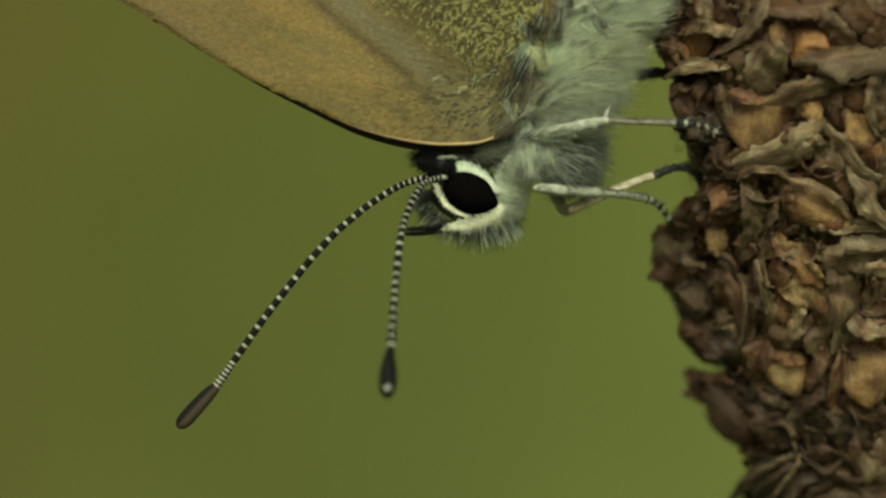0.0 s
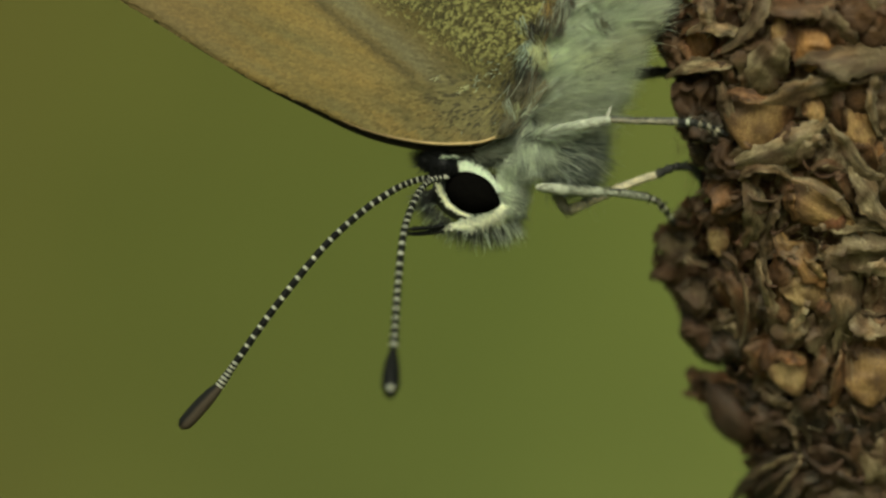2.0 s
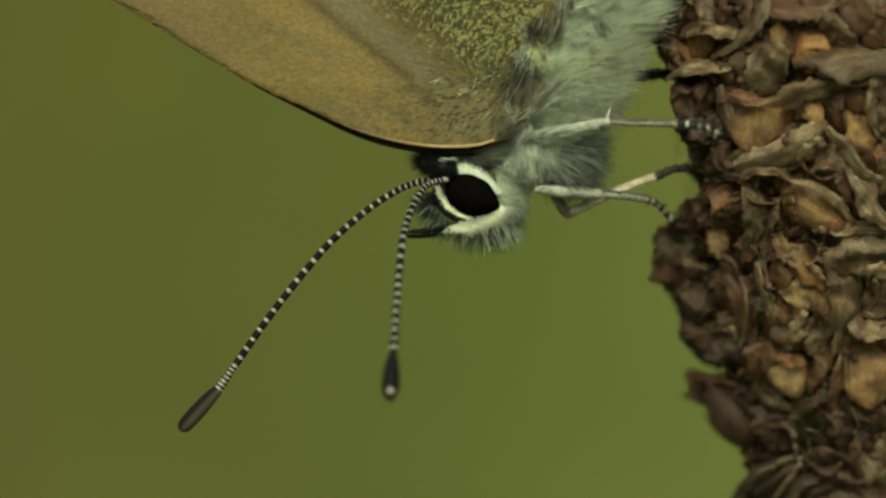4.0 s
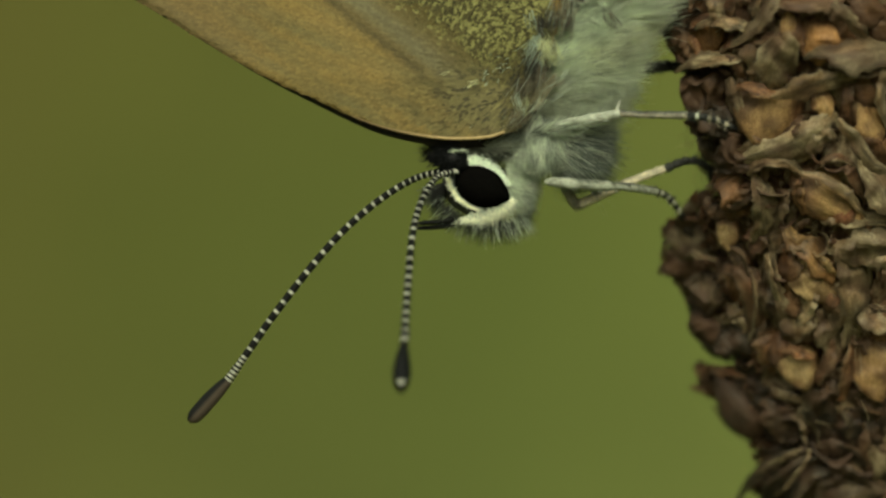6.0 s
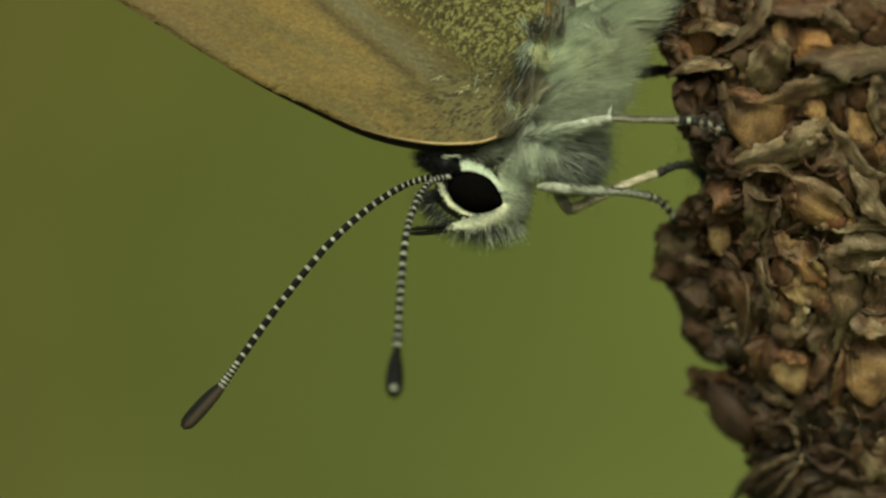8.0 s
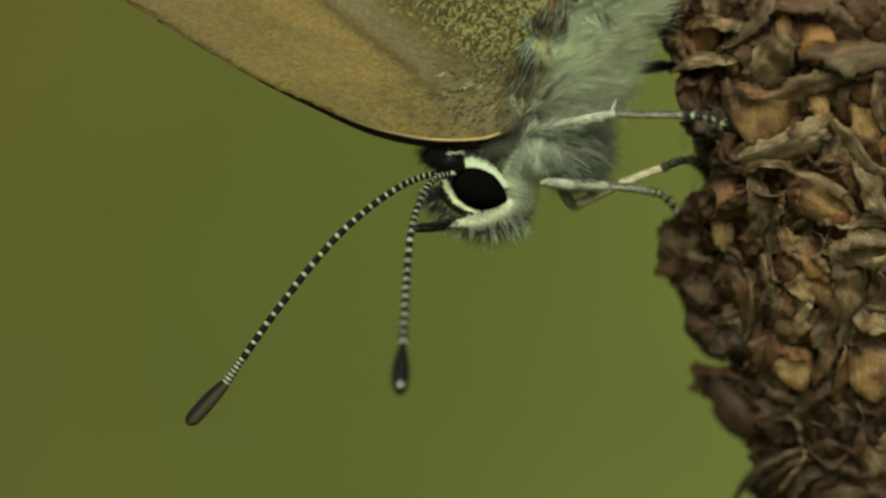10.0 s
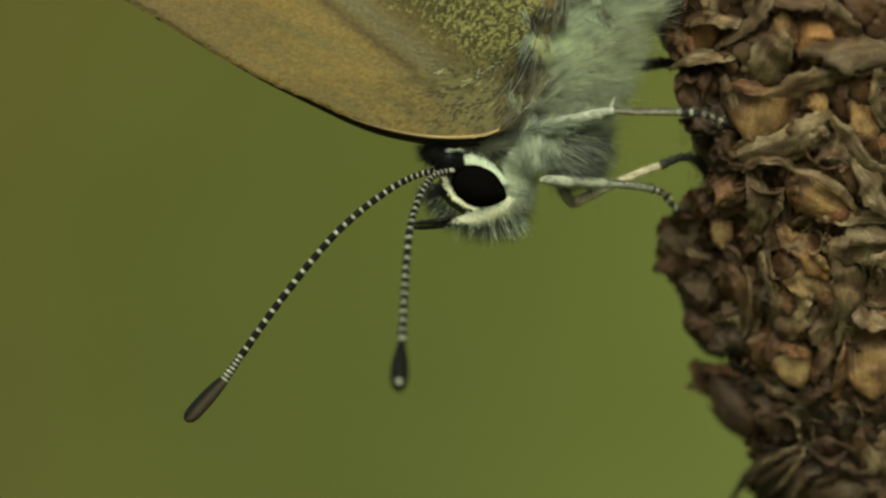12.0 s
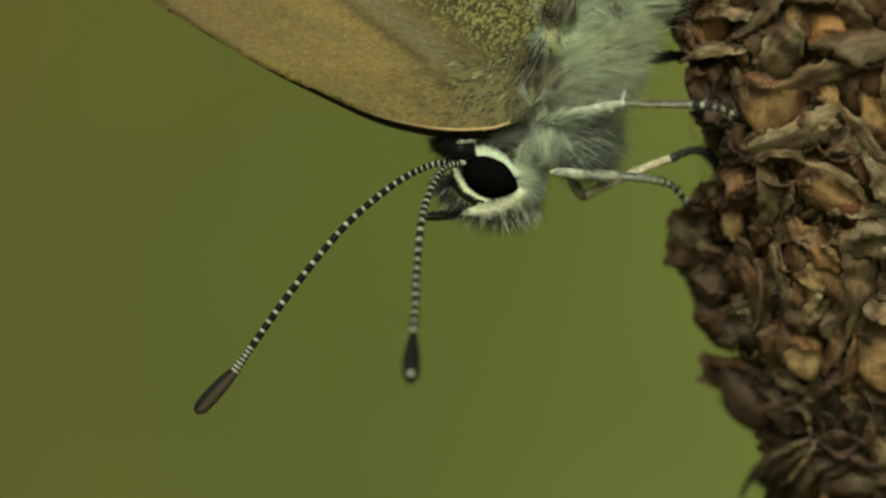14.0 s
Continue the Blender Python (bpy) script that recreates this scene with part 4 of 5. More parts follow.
def wing_place(u, v):
    """Which part of the wing (round the rim, base to rim) lies at (u, v)."""
    a, r = math.atan2(v - WING_BASE[1], u - WING_BASE[0]), math.hypot(u - WING_BASE[0], v - WING_BASE[1])
    lo, hi = 0, len(BEARINGS) - 1
    while lo < hi:
        mid = (lo + hi) // 2
        lo, hi = (mid + 1, hi) if BEARINGS[mid][0] < a else (lo, mid)
    return BEARINGS[lo][2], r / BEARINGS[lo][1], BEARINGS[lo][1] - r


def wing_depth(u, v, near):
    return wing_point(*wing_place(u, v)[:2], near)[2]


def wing_point(x, s, near=-1.0):
    """Place on the wing: x round the rim, s from base to rim. The wings lean together away from the body."""
    p = WING_BASE + (rim_at(x) - WING_BASE) * s
    far = math.hypot(*(p - WING_BASE))
    d = 82 - 62 * smooth(0, 900, far) - 5 * smooth(0.92, 1.0, s) ** 2
    for k in VEINS:
        d += 0.4 * math.exp(-((x - k) / 0.014) ** 2) * smooth(0.0, 0.25, s)
    d += 5 * noise.noise(Vector((p[0] / 130, p[1] / 130, 3)))
    return p[0], p[1], near * d


ORANGE, DULL, GREYISH = (0.184, 0.131, 0.043), (0.131, 0.112, 0.047), (0.138, 0.122, 0.066)
SPECK, SPECK_DARK, SOOT = (0.36, 0.345, 0.132), (0.120, 0.107, 0.046), (0.060, 0.052, 0.026)


def wing_tint(u, v, rnd):
    """The underside's pattern: orange brown towards the front edge, a grey streak, yellow green dusting towards the base."""
    along = (u - 925) * -0.86 + (v - 150) * -0.5
    off = (u - 925) * -0.5 + (v - 150) * 0.86
    lie = (u - 925) * -0.96 + (v - 150) * -0.27
    rise = (u - 925) * -0.27 + (v - 150) * 0.96
    streak = noise.noise(Vector((along / 190, off / 17, 1.7))) + 0.4 * noise.noise(Vector((lie / 60, rise / 5.0, 4.7)))
    blot = noise.noise(Vector((u / 90, v / 90, 8.1)))
    g = (u - 640) * 0.62 - (v - 20) * 0.78 + 8 * blot
    c = lerp3(DULL, ORANGE, 0.62 + 0.7 * streak + 0.4 * blot)
    c = lerp3(c, (0.140, 0.098, 0.046), 0.5 * smooth(420, 720, along + 0.5 * off))
    # two warm bands, along the front edge and below the streak; olive between them
    front = off + 0.05 * along
    c = lerp3(c, (0.096, 0.078, 0.030), 0.75 * math.exp(-((front - 60 + 0.16 * along) / 34) ** 2) * smooth(560, 200, along) * smooth(-0.7, 0.2, streak))
    c = lerp3(c, (0.208, 0.142, 0.045), 0.55 * math.exp(-((g + 74) / 26) ** 2) * smooth(150, 260, along))
    # grey streak beside the vein, dark line under it
    c = lerp3(c, GREYISH, math.exp(-((g + 4) / 22) ** 2) * 0.9)
    c = lerp3(c, (0.075, 0.060, 0.027), math.exp(-((g + 36) / 10) ** 2) * 0.85)
    # short dark dashes along the veins nearer the base
    dash = noise.noise(Vector((lie / 17, rise / 3.6, 9.3)))
    c = lerp3(c, (0.062, 0.051, 0.021), smooth(0.08, 0.36, dash) * smooth(330, 100, along) * 0.65)
    # dusting at the base: separate yellow scales among dark ones
    near, seats = noise.voronoi(Vector((u / 6.2, v / 5.8, 1.0)))
    lot = noise.cell(seats[0] * 7.7)
    warm = smooth(730, 925, u + 0.4 * (100 - v))
    bright = lerp3((0.225, 0.207, 0.080), SPECK, 0.35 + 0.75 * warm * smooth(-0.8, 0.8, lot) + 0.3 * (rnd - 0.5))
    speck = bright if near[0] < 0.52 and lot > -0.66 + 0.5 * (1 - warm) else (SPECK_DARK if rnd < 0.65 else SOOT)
    c = lerp3(c, speck, smooth(22, 66, g + 0.3 * max(0.0, u - 800) + 26 * noise.noise(Vector((u / 12, v / 12, 2.2)))) * smooth(196, 136, v - 0.12 * (u - 760)))
    # dusky speckled patch round the wing's root
    low = smooth(150, 55, math.hypot((u - 880) * 0.8, (v - 182) * 1.35) + 34 * blot)
    fleck = noise.noise(Vector((lie / 6.5, rise / 4.0, 6.6))) + 0.5 * (rnd - 0.5)
    mote = lerp3((0.135, 0.116, 0.047), (0.20, 0.175, 0.070), smooth(0.34, 0.2, near[0]) * smooth(-0.2, 0.6, lot))
    mote = lerp3(mote, (0.046, 0.040, 0.021) if rnd > 0.03 else (0.24, 0.29, 0.20), smooth(0.09, 0.27, fleck))
    c = lerp3(c, mote, low * 0.9 * smooth(238, 214, v - 0.05 * (u - 800)))
    return c


def build_wing(butterfly, name, near, scales, shift=(0, 0), label="", tint=None):
    b = Build()
    nx, ns = 168, 26
    verts, tints, faces = [], [], []
    for layer in (0, 1):
        for i in range(nx):
            for j in range(ns + 1):
                u, v, d = wing_point(i / nx, j / ns, near)
                taper = 0.26 + 0.74 * smooth(380, 590, u)
                verts.append(at(u + shift[0] * taper, v + shift[1] * taper, d - near * 5 * layer))
                tints.append(tint or lerp3((0.02, 0.02, 0.016), wing_tint(u, v, 0.5), 0.9 if scales else 1.0))
                if scales and layer == 0 and j >= ns - 1 and 640 < u < 905 and v > 150:
                    tints[-1] = lerp3(tints[-1], (0.50, 0.36, 0.17), smooth(640, 720, u))
    m = nx * (ns + 1)
    for i in range(nx):
        k = (i + 1) % nx
        for j in range(ns):
            q = (i * (ns + 1) + j, i * (ns + 1) + j + 1, k * (ns + 1) + j + 1, k * (ns + 1) + j)
            faces += [q, tuple(m + x for x in q[::-1])]
        a, c = i * (ns + 1) + ns, k * (ns + 1) + ns
        faces.append((a, m + a, m + c, c))
    b.add(verts, faces, tints)
    wing = part(name, b, M_MEMBRANE, butterfly, label)
    if scales:
        b = Build()
        line = [wing_point(k / 168, 1.0, near) for k in range(7, 36)]
        b.tube([at(u, v, d - 8) for u, v, d in line], [U * (1.2 + 1.5 * smooth(600, 740, p[0]) * smooth(915, 880, p[0])) for p in line], 8,
               [lerp3((0.16, 0.11, 0.05), (0.40, 0.29, 0.135), smooth(640, 800, p[0])) for p in line for i in range(8)])
        part("costa", b, M_MEMBRANE, wing, "pale thickened front edge")
        rng = random.Random(5)
        b = Build()
        made = 0
        while made < 30000:
            u, v = rng.uniform(180, 985), rng.uniform(-50, 256)
            x, s, gap = wing_place(u, v)
            dusty = smooth(10, 50, (u - 640) * 0.62 - (v - 20) * 0.78)
            if gap < 2.5 or (made > 15000 and dusty < 0.4):
                continue
            made += 1
            u, v, d = wing_point(x, s, near)
            u2, v2, d2 = wing_point(x, s + 0.02, near)
            p = at(u, v, d)
            gu, gv = (wing_depth(u + 4, v, near) - d) / 4, (wing_depth(u, v + 4, near) - d) / 4
            out = Vector((gu, -1, -gv)).normalized()
            p = p + out * 1.0 * U
            way = at(u2, v2, d2) - at(u, v, d)
            way = (way - out * way.dot(out)).normalized()
            side = way.cross(out).normalized()
            way = (way + side * rng.gauss(0, 0.10 + 0.3 * smooth(10, 50, (u - 640) * 0.62 - (v - 20) * 0.78))).normalized()
            side = way.cross(out).normalized()
            c = wing_tint((u + u2) / 2, (v + v2) / 2, rng.random())
            if gap < 18 and u > 600:
                c = lerp3(c, (0.40, 0.285, 0.125), smooth(18, 4, gap) * 0.85 * smooth(600, 740, u))
            size = rng.uniform(4.5, 7) if rng.random() < dusty else rng.uniform(15, 24)
            length, width = min(size, gap + 0.4) * U, rng.uniform(4.4, 5.6) * U * (1 + 0.3 * dusty)
            lift = out * (rng.uniform(0.4, 1.2) + dusty * rng.uniform(0, 3.2)) * U
            pts = [p - side * width * 0.3, p + side * width * 0.3, p + way * length * 0.7 + side * width * 0.5 + lift * 0.7,
                   p + way * length + side * width * 0.2 + lift, p + way * length - side * width * 0.2 + lift, p + way * length * 0.7 - side * width * 0.5 + lift * 0.7]
            b.add(pts, [(0, 1, 2, 5), (5, 2, 3, 4)], c)
        part("scale_cover", b, M_SCALES, wing, "overlapping brown and yellow-green wing scales", smooth=False, kind="stuff")
    return wing


def fur_on(b, rng, n, centre, radii, tilt, flow, stand_off, length, radius, root, tip, keep=lambda u, v: True, bend=(0, 0, 0), wild=0.25, lock=0.0):
    """Hairs on an ellipsoid: centre and radii in drawing units, tilt in degrees, flow the lie of the coat."""
    a = radians(tilt)
    made = 0
    while made < n:
        q = Vector((rng.gauss(0, 1), rng.gauss(0, 1), rng.gauss(0, 1))).normalized()
        e = Vector((q.x * radii[0], q.y * radii[1], q.z * radii[2]))
        nn = Vector((q.x / radii[0], q.y / radii[1], q.z / radii[2])).normalized()
        u = centre[0] + e.x * math.cos(a) - e.y * math.sin(a)
        v = centre[1] + e.x * math.sin(a) + e.y * math.cos(a)
        if not keep(u, v):
            continue
        made += 1
        nu, nv = nn.x * math.cos(a) - nn.y * math.sin(a), nn.x * math.sin(a) + nn.y * math.cos(a)
        lie = flow(u, v) if callable(flow) else flow
        way = Vector((nu * stand_off + lie[0] + rng.gauss(0, wild), nn.z * stand_off + rng.gauss(0, wild), -(nv * stand_off + lie[1] + rng.gauss(0, wild)))).normalized()
        k = noise.noise(Vector((u / 13, v / 13, centre[0]))) + 0.6 * noise.noise(Vector((u / 6, v / 6, centre[1])))
        way = (way + Vector((-lie[1], 0, -lie[0])) * lock * k).normalized()
        bd = Vector((bend[0] + rng.gauss(0, 0.12), bend[2], -(bend[1] + rng.gauss(0, 0.12))))
        r, t = (x(u, v, rng) if callable(x) else x for x in (root, tip))
        shade = 1 + lock * 0.9 * noise.noise(Vector((u / 9, v / 9, centre[0] + 40)))
        r, t = tuple(x * shade for x in r), tuple(min(0.95, x * (0.5 + 0.5 * shade)) for x in t)
        b.hair(at(u, v, centre[2] + e.z), way, rng.uniform(*length) * (1 + lock * k) * U, radius * U * rng.uniform(0.7, 1.3), bd, r, t)


def limb(points, n=16):
    return [at(*p) for p in spline(points, n)]


def build_leg(butterfly, points, widths, material, label="", name="leg", tarsus=None, shin=None):
    """A leg: femur and tibia in one, its banded tarsus as pieces under it."""
    rng = random.Random(len(points) * 7 + int(points[0][0]))
    b = Build()
    line = limb(points, 18)
    ws = [float(w[0]) for w in spline([(w,) for w in widths], 18)]
    b.tube(line, [w * U * 0.5 * (1 + 0.06 * rng.uniform(-1, 1)) for w in ws], 10)
    for i in range(60):
        k = rng.randrange(1, 17)
        out = Vector((rng.gauss(0, 1), rng.gauss(0, 1), rng.gauss(0, 1))).normalized()
        way = ((line[k + 1] - line[k - 1]).normalized() * 1.1 + out * 0.6).normalized()
        b.hair(line[k] + out * ws[k] * 0.42 * U, way, rng.uniform(8, 18) * U, 1.3 * U, Vector((0, 0, 0)), (1, 1, 1), (1, 1, 1), 3)
    leg = part(name, b, material, butterfly, label)
    if shin:
        pts, wide, upper, under = shin
        line = limb(pts, 20)
        ws = [float(w[0]) for w in spline([(w,) for w in wide], 20)]
        for dark_side in (0, 1):
            b = Build()
            b.tube([q + Vector((0, 0.5, 2.0 if dark_side else -0.5)) * U for q in line], [w * U * (0.42 if dark_side else 0.5) for w in ws], 10)
            for i in range(50):
                k = rng.randrange(1, 19)
                out = Vector((rng.gauss(0, 1), rng.gauss(0, 1), rng.gauss(0, 1) + (0.8 if dark_side else -0.3))).normalized()
                way = ((line[k + 1] - line[k - 1]).normalized() * 1.2 + out * 0.5).normalized()
                b.hair(line[k] + out * ws[k] * 0.44 * U, way, rng.uniform(6, 13) * U, 1.1 * U, Vector((0, 0, 0)), (1, 1, 1), (1, 1, 1), 3)
            part("shin_ridge" if dark_side else "shin", b, upper if dark_side else under, leg)
    if tarsus:
        pts, w0, w1, pieces, mats = tarsus
        total = limb(pts, pieces * 4 + 1)
        for i in range(pieces):
            b = Build()
            seg = total[i * 4:i * 4 + 5]
            w = w0 + (w1 - w0) * i / pieces
            b.tube(seg, [w * 0.42 * U, w * 0.5 * U, w * 0.52 * U, w * 0.55 * U, w * 0.45 * U], 9)
            for k in range(6):
                out = Vector((rng.gauss(0, 1), rng.gauss(0, 1), rng.gauss(0, 1))).normalized()
                way = ((seg[4] - seg[0]).normalized() * 0.9 + out).normalized()
                b.hair(seg[2] + out * w * 0.4 * U, way, rng.uniform(7, 13) * U, 1.4 * U, Vector((0, 0, 0)), (1, 1, 1), (1, 1, 1), 3)
            part("tarsus_joint", b, mats[i % len(mats)], leg)
        b = Build()
        way = (total[-1] - total[-3]).normalized()
        for s in (-1, 1):
            side = way.orthogonal().normalized() * s
            b.tube([total[-1] + side * 2 * U, total[-1] + way * 8 * U + side * 5 * U, total[-1] + way * 12 * U + side * 3 * U - side * 4 * U], [2.2 * U, 1.6 * U, 0.6 * U], 6)
        part("claw", b, M_BLACK, leg)
    return leg


def build_antenna(butterfly, points, club_pts, pivot, rings, width, club_w, name_label, tip_spot=False):
    """Jointed shaft with white rings and a swollen club."""
    raw = limb(points, 900)
    line = []
    for i in range(rings * 12 + 1):
        x = i / (rings * 12)
        line.append(raw[round(899 * (x - 0.032 * math.sin(2 * math.pi * x)))])
    rng = random.Random(int(points[-1][0]))
    b = Build()
    b.tube(line[::4], [width * 0.40 * U] * len(line[::4]), 8)
    antenna = part("antenna", b, M_BLACK, butterfly, name_label, pivot=pivot)
    b = Build()
    b.blob(line[2] + Vector((0, -3 * U, 0)), (Vector((5, 0, -4)) * U, Vector((0, 4, 0)) * U, Vector((2, 0, 3)) * U), 8, 12, 0.3, 2)
    part("scape", b, M_WHITE, antenna, "pale base joint")
    bounds = []
    for i in range(rings):
        if tip_spot or i < rings - 3:
            bounds.append((i * 12, i * 12 + (9 if i > 3 else 8), i * 12 + 12))
        else:
            bounds += [(i * 12, i * 12 + 3, i * 12 + 6), (i * 12 + 6, i * 12 + 9, i * 12 + 12)]
    for start, cut, end in bounds:
        t = start / (rings * 12)
        w = width * (0.95 + 0.12 * t + 0.4 * smooth(0.9, 1.0, t))
        dark, pale = Build(), Build()
        seg = line[start:cut + 1]
        dark.tube(seg, [w * U * (0.44 if k in (0, len(seg) - 1) else 0.53) for k in range(len(seg))], 10)
        seg = line[cut:end + 1]
        pale.tube(seg, [w * U * (0.42 if k in (0, len(seg) - 1) else 0.47) * rng.uniform(0.95, 1.05) for k in range(len(seg))], 10)
        part("segment", dark, M_BLACK, antenna)
        part("ring", pale, M_WHITE, antenna)
    b = Build()
    line = limb(club_pts, 14)
    prof = [float(p[0]) for p in spline([(0.42,), (0.46,), (0.62,), (0.84,), (1.0,), (1.04,), (0.92,), (0.42,)] if tip_spot else [(0.62,), (0.74,), (0.88,), (0.98,), (1.0,), (0.96,), (0.82,), (0.3,)], 14)]
    b.tube(line, [club_w * 0.5 * U * p for p in prof], 14)
    b.c = [(0.012, 0.012, 0.011) if (v - line[i // 14]).dot(Vector((-0.7, -0.1, 0.7))) > 0.2 * club_w * 0.5 * U else (0.062, 0.048, 0.034) for i, v in enumerate(b.v)]
    part("club", b, M_BLACK if tip_spot else M_CLUB, antenna, "dark swollen antenna club")
    if tip_spot:
        b = Build()
        way = (line[-1] - line[-4]).normalized()
        c = line[-4] + Vector((0, -club_w * 0.34 * U, 0))
        b.blob(c, (Vector((club_w * 0.27 * U, 0, 0)), Vector((0, club_w * 0.22 * U, 0)), way * club_w * 0.36 * U), 8, 12, 0.15, 2)
        part("club_tip", b, M_WHITE, antenna, "pale tip of the club")
    return antenna


def build_butterfly():
    rng = random.Random(3)
    butterfly = new("butterfly")
    butterfly.location = at(1000, 220, 0)
    bpy.context.view_layer.update()
    tagged(butterfly, "small brown butterfly with closed wings and striped antennae, clinging head down", "butterfly")

    # trunk
    b = Build()
    lie = Vector((0.46, 0, 0.89))
    b.blob(at(1010, 95, 5), (Vector((0.89, 0, -0.46)) * 88 * U, Vector((0, 80 * U, 0)), lie * 190 * U), 16, 24, 0.08, 2)
    b.blob(at(945, 245, 5), (Vector((75, 0, 0)) * U, Vector((0, 68, 0)) * U, Vector((0, 0, 62)) * U), 14, 20, 0.08, 2)
    b.blob(at(862, 274, 8), (Vector((66, 0, 6)) * U, Vector((0, 52, 0)) * U, Vector((0, 0, 24)) * U), 12, 18, 0.08, 2)
    part("thorax", b, M_TRUNK, butterfly)
    b = Build()
    b.tube(limb([(1070, -40, 5), (1120, -200, 5), (1140, -420, 10), (1120, -640, 15), (1080, -760, 15)], 16),
           [U * r for r in (70, 84, 92, 96, 98, 98, 96, 93, 90, 86, 80, 72, 62, 50, 34, 12)], 16)
    part("abdomen", b, M_LEG, butterfly, "pale grey abdomen")

    build_wing(butterfly, "hindwing", -1.0, True, label="orange-brown underside dusted yellow-green at the base")
    build_wing(butterfly, "forewing", -0.62, False, (11, 16.5), "dark front edge behind the hindwing", (0.02, 0.016, 0.012))
    build_wing(butterfly, "hindwing", 1.0, False, (6, -4))
    build_wing(butterfly, "forewing", 0.62, False, (4, 2), tint=(0.02, 0.016, 0.012))

    # coat of the trunk
    pale, cream, dim, dark = (0.79, 0.86, 0.67), (0.91, 0.96, 0.80), (0.54, 0.59, 0.46), (0.05, 0.052, 0.045)

    def tuft(u, v, r):
        k = noise.noise(Vector((u / 34, v / 34, 5.0))) + 0.3 * r.random()
        # backlight painted into the coat: creamier towards the right fringe
        bright = smooth(1040, 1120, u) * smooth(200, 120, v) + 0.7 * smooth(60, 0, v) * smooth(1030, 1080, u)
        warm = math.exp(-((u - 1070) / 50) ** 2 - ((v - 85 + 0.4 * (u - 1070)) / 26) ** 2) + 0.7 * math.exp(-((u - 1010) / 40) ** 2 - ((v - 120) / 30) ** 2)
        c = lerp3(lerp3(dim, (0.30, 0.31, 0.22), smooth(0.1, -0.35, k)), lerp3(pale, cream, bright), 0.78 + 1.2 * k + 0.8 * bright)
        c = lerp3(c, (0.13, 0.12, 0.08), 0.75 * smooth(1050, 990, u) * smooth(70, 20, v) * smooth(-0.3, 0.2, k))
        c = lerp3(c, (0.40, 0.40, 0.29), 0.6 * smooth(120, 185, v) * smooth(1090, 1010, u))
        return lerp3(c, (0.70, 0.66, 0.42), min(0.5, 0.5 * warm))

    b = Build()
    # hair tips lightened towards cream, as if lit from behind
    fur_on(b, rng, 21000, (996, 96, 5), (80, 190, 78), 24,
           lambda u, v: (0.95, -0.36 + 0.5 * noise.noise(Vector((u / 45, v / 45, 2.0))) + 0.003 * (v - 60)), 0.35, (40, 84), 0.66, tuft, lambda u, v, r: lerp3(tuft(u, v, r), cream, 0.42),
           keep=lambda u, v: u > 950 - (v - 60) * 0.2, bend=(0.0, -0.10, 0), wild=0.12, lock=0.24)
    fur_on(b, rng, 5600, (1046, 6, 0), (66, 90, 66), 20, lambda u, v: (0.9, -0.5 + 0.5 * noise.noise(Vector((u / 45, v / 45, 12.0)))), 0.35, (66, 128), 0.62,
           tuft, lambda u, v, r: lerp3(tuft(u, v, r), cream, 0.6), keep=lambda u, v: u > 985, bend=(0.0, -0.08, 0), wild=0.14, lock=0.24)
    part("chest_fur", b, M_FUR, butterfly, "long silky pale grey-green fur", kind="stuff")
    b = Build()
    # pale throat locks that hang towards the front legs
    fur_on(b, rng, 7200, (938, 248, 0), (52, 52, 74), 0, lambda u, v: (0.12 + 0.7 * noise.noise(Vector((u / 26, v / 26, 7.0))), 0.85), 0.35, (24, 48), 0.66,
           lambda u, v, r: lerp3(dark, pale, 0.55 + 1.6 * noise.noise(Vector((u / 16, v / 22, 3.3))) + 0.3 * r.random()), lambda u, v, r: lerp3(dim, cream, 0.4 + 1.3 * noise.noise(Vector((u / 16, v / 22, 3.3)))),
           keep=lambda u, v: u > 884 and v < 296, wild=0.14, lock=0.35)
    # slate grey fan under the middle leg, streaked with pale hairs
    fur_on(b, rng, 4200, (986, 268, 0), (44, 46, 56), 0, lambda u, v: (0.85, 0.42 + 0.004 * (v - 268)), 0.3, (34, 70), 0.7,
           lambda u, v, r: lerp3((0.12, 0.135, 0.132), (0.33, 0.355, 0.315), r.random() ** 1.6), lambda u, v, r: (0.22, 0.24, 0.225) if r.random() < 0.6 else dim, wild=0.12, lock=0.3)
    fur_on(b, rng, 260, (986, 266, -34), (40, 40, 30), 0, (0.85, 0.36), 0.25, (34, 62), 0.8, dim, cream, wild=0.10)
    fur_on(b, rng, 2400, (866, 270, 0), (62, 18, 54), 0, (0.75, -0.05), 0.3, (22, 44), 0.9,
           lambda u, v, r: lerp3(dark, (0.30, 0.30, 0.22), smooth(284, 262, v) + 0.35 * r.random()), lambda u, v, r: lerp3((0.16, 0.15, 0.11), dim, smooth(286, 262, v) + 0.4 * r.random()), wild=0.18, lock=0.3)
    fur_on(b, rng, 500, (975, 236, -76), (60, 8, 14), -13, (0.95, -0.15), 0.3, (22, 44), 0.7, lambda u, v, r: dim if r.random() < 0.6 else dark, lambda u, v, r: pale if r.random() < 0.6 else dim, wild=0.15)
    part("neck_fur", b, M_FUR, butterfly, "shaggy grey fur behind the head", kind="stuff")
    b = Build()
    teal, moss, bark, shade, sand = (0.46, 0.55, 0.43), (0.66, 0.68, 0.38), (0.15, 0.125, 0.078), (0.040, 0.034, 0.026), (0.30, 0.27, 0.16)
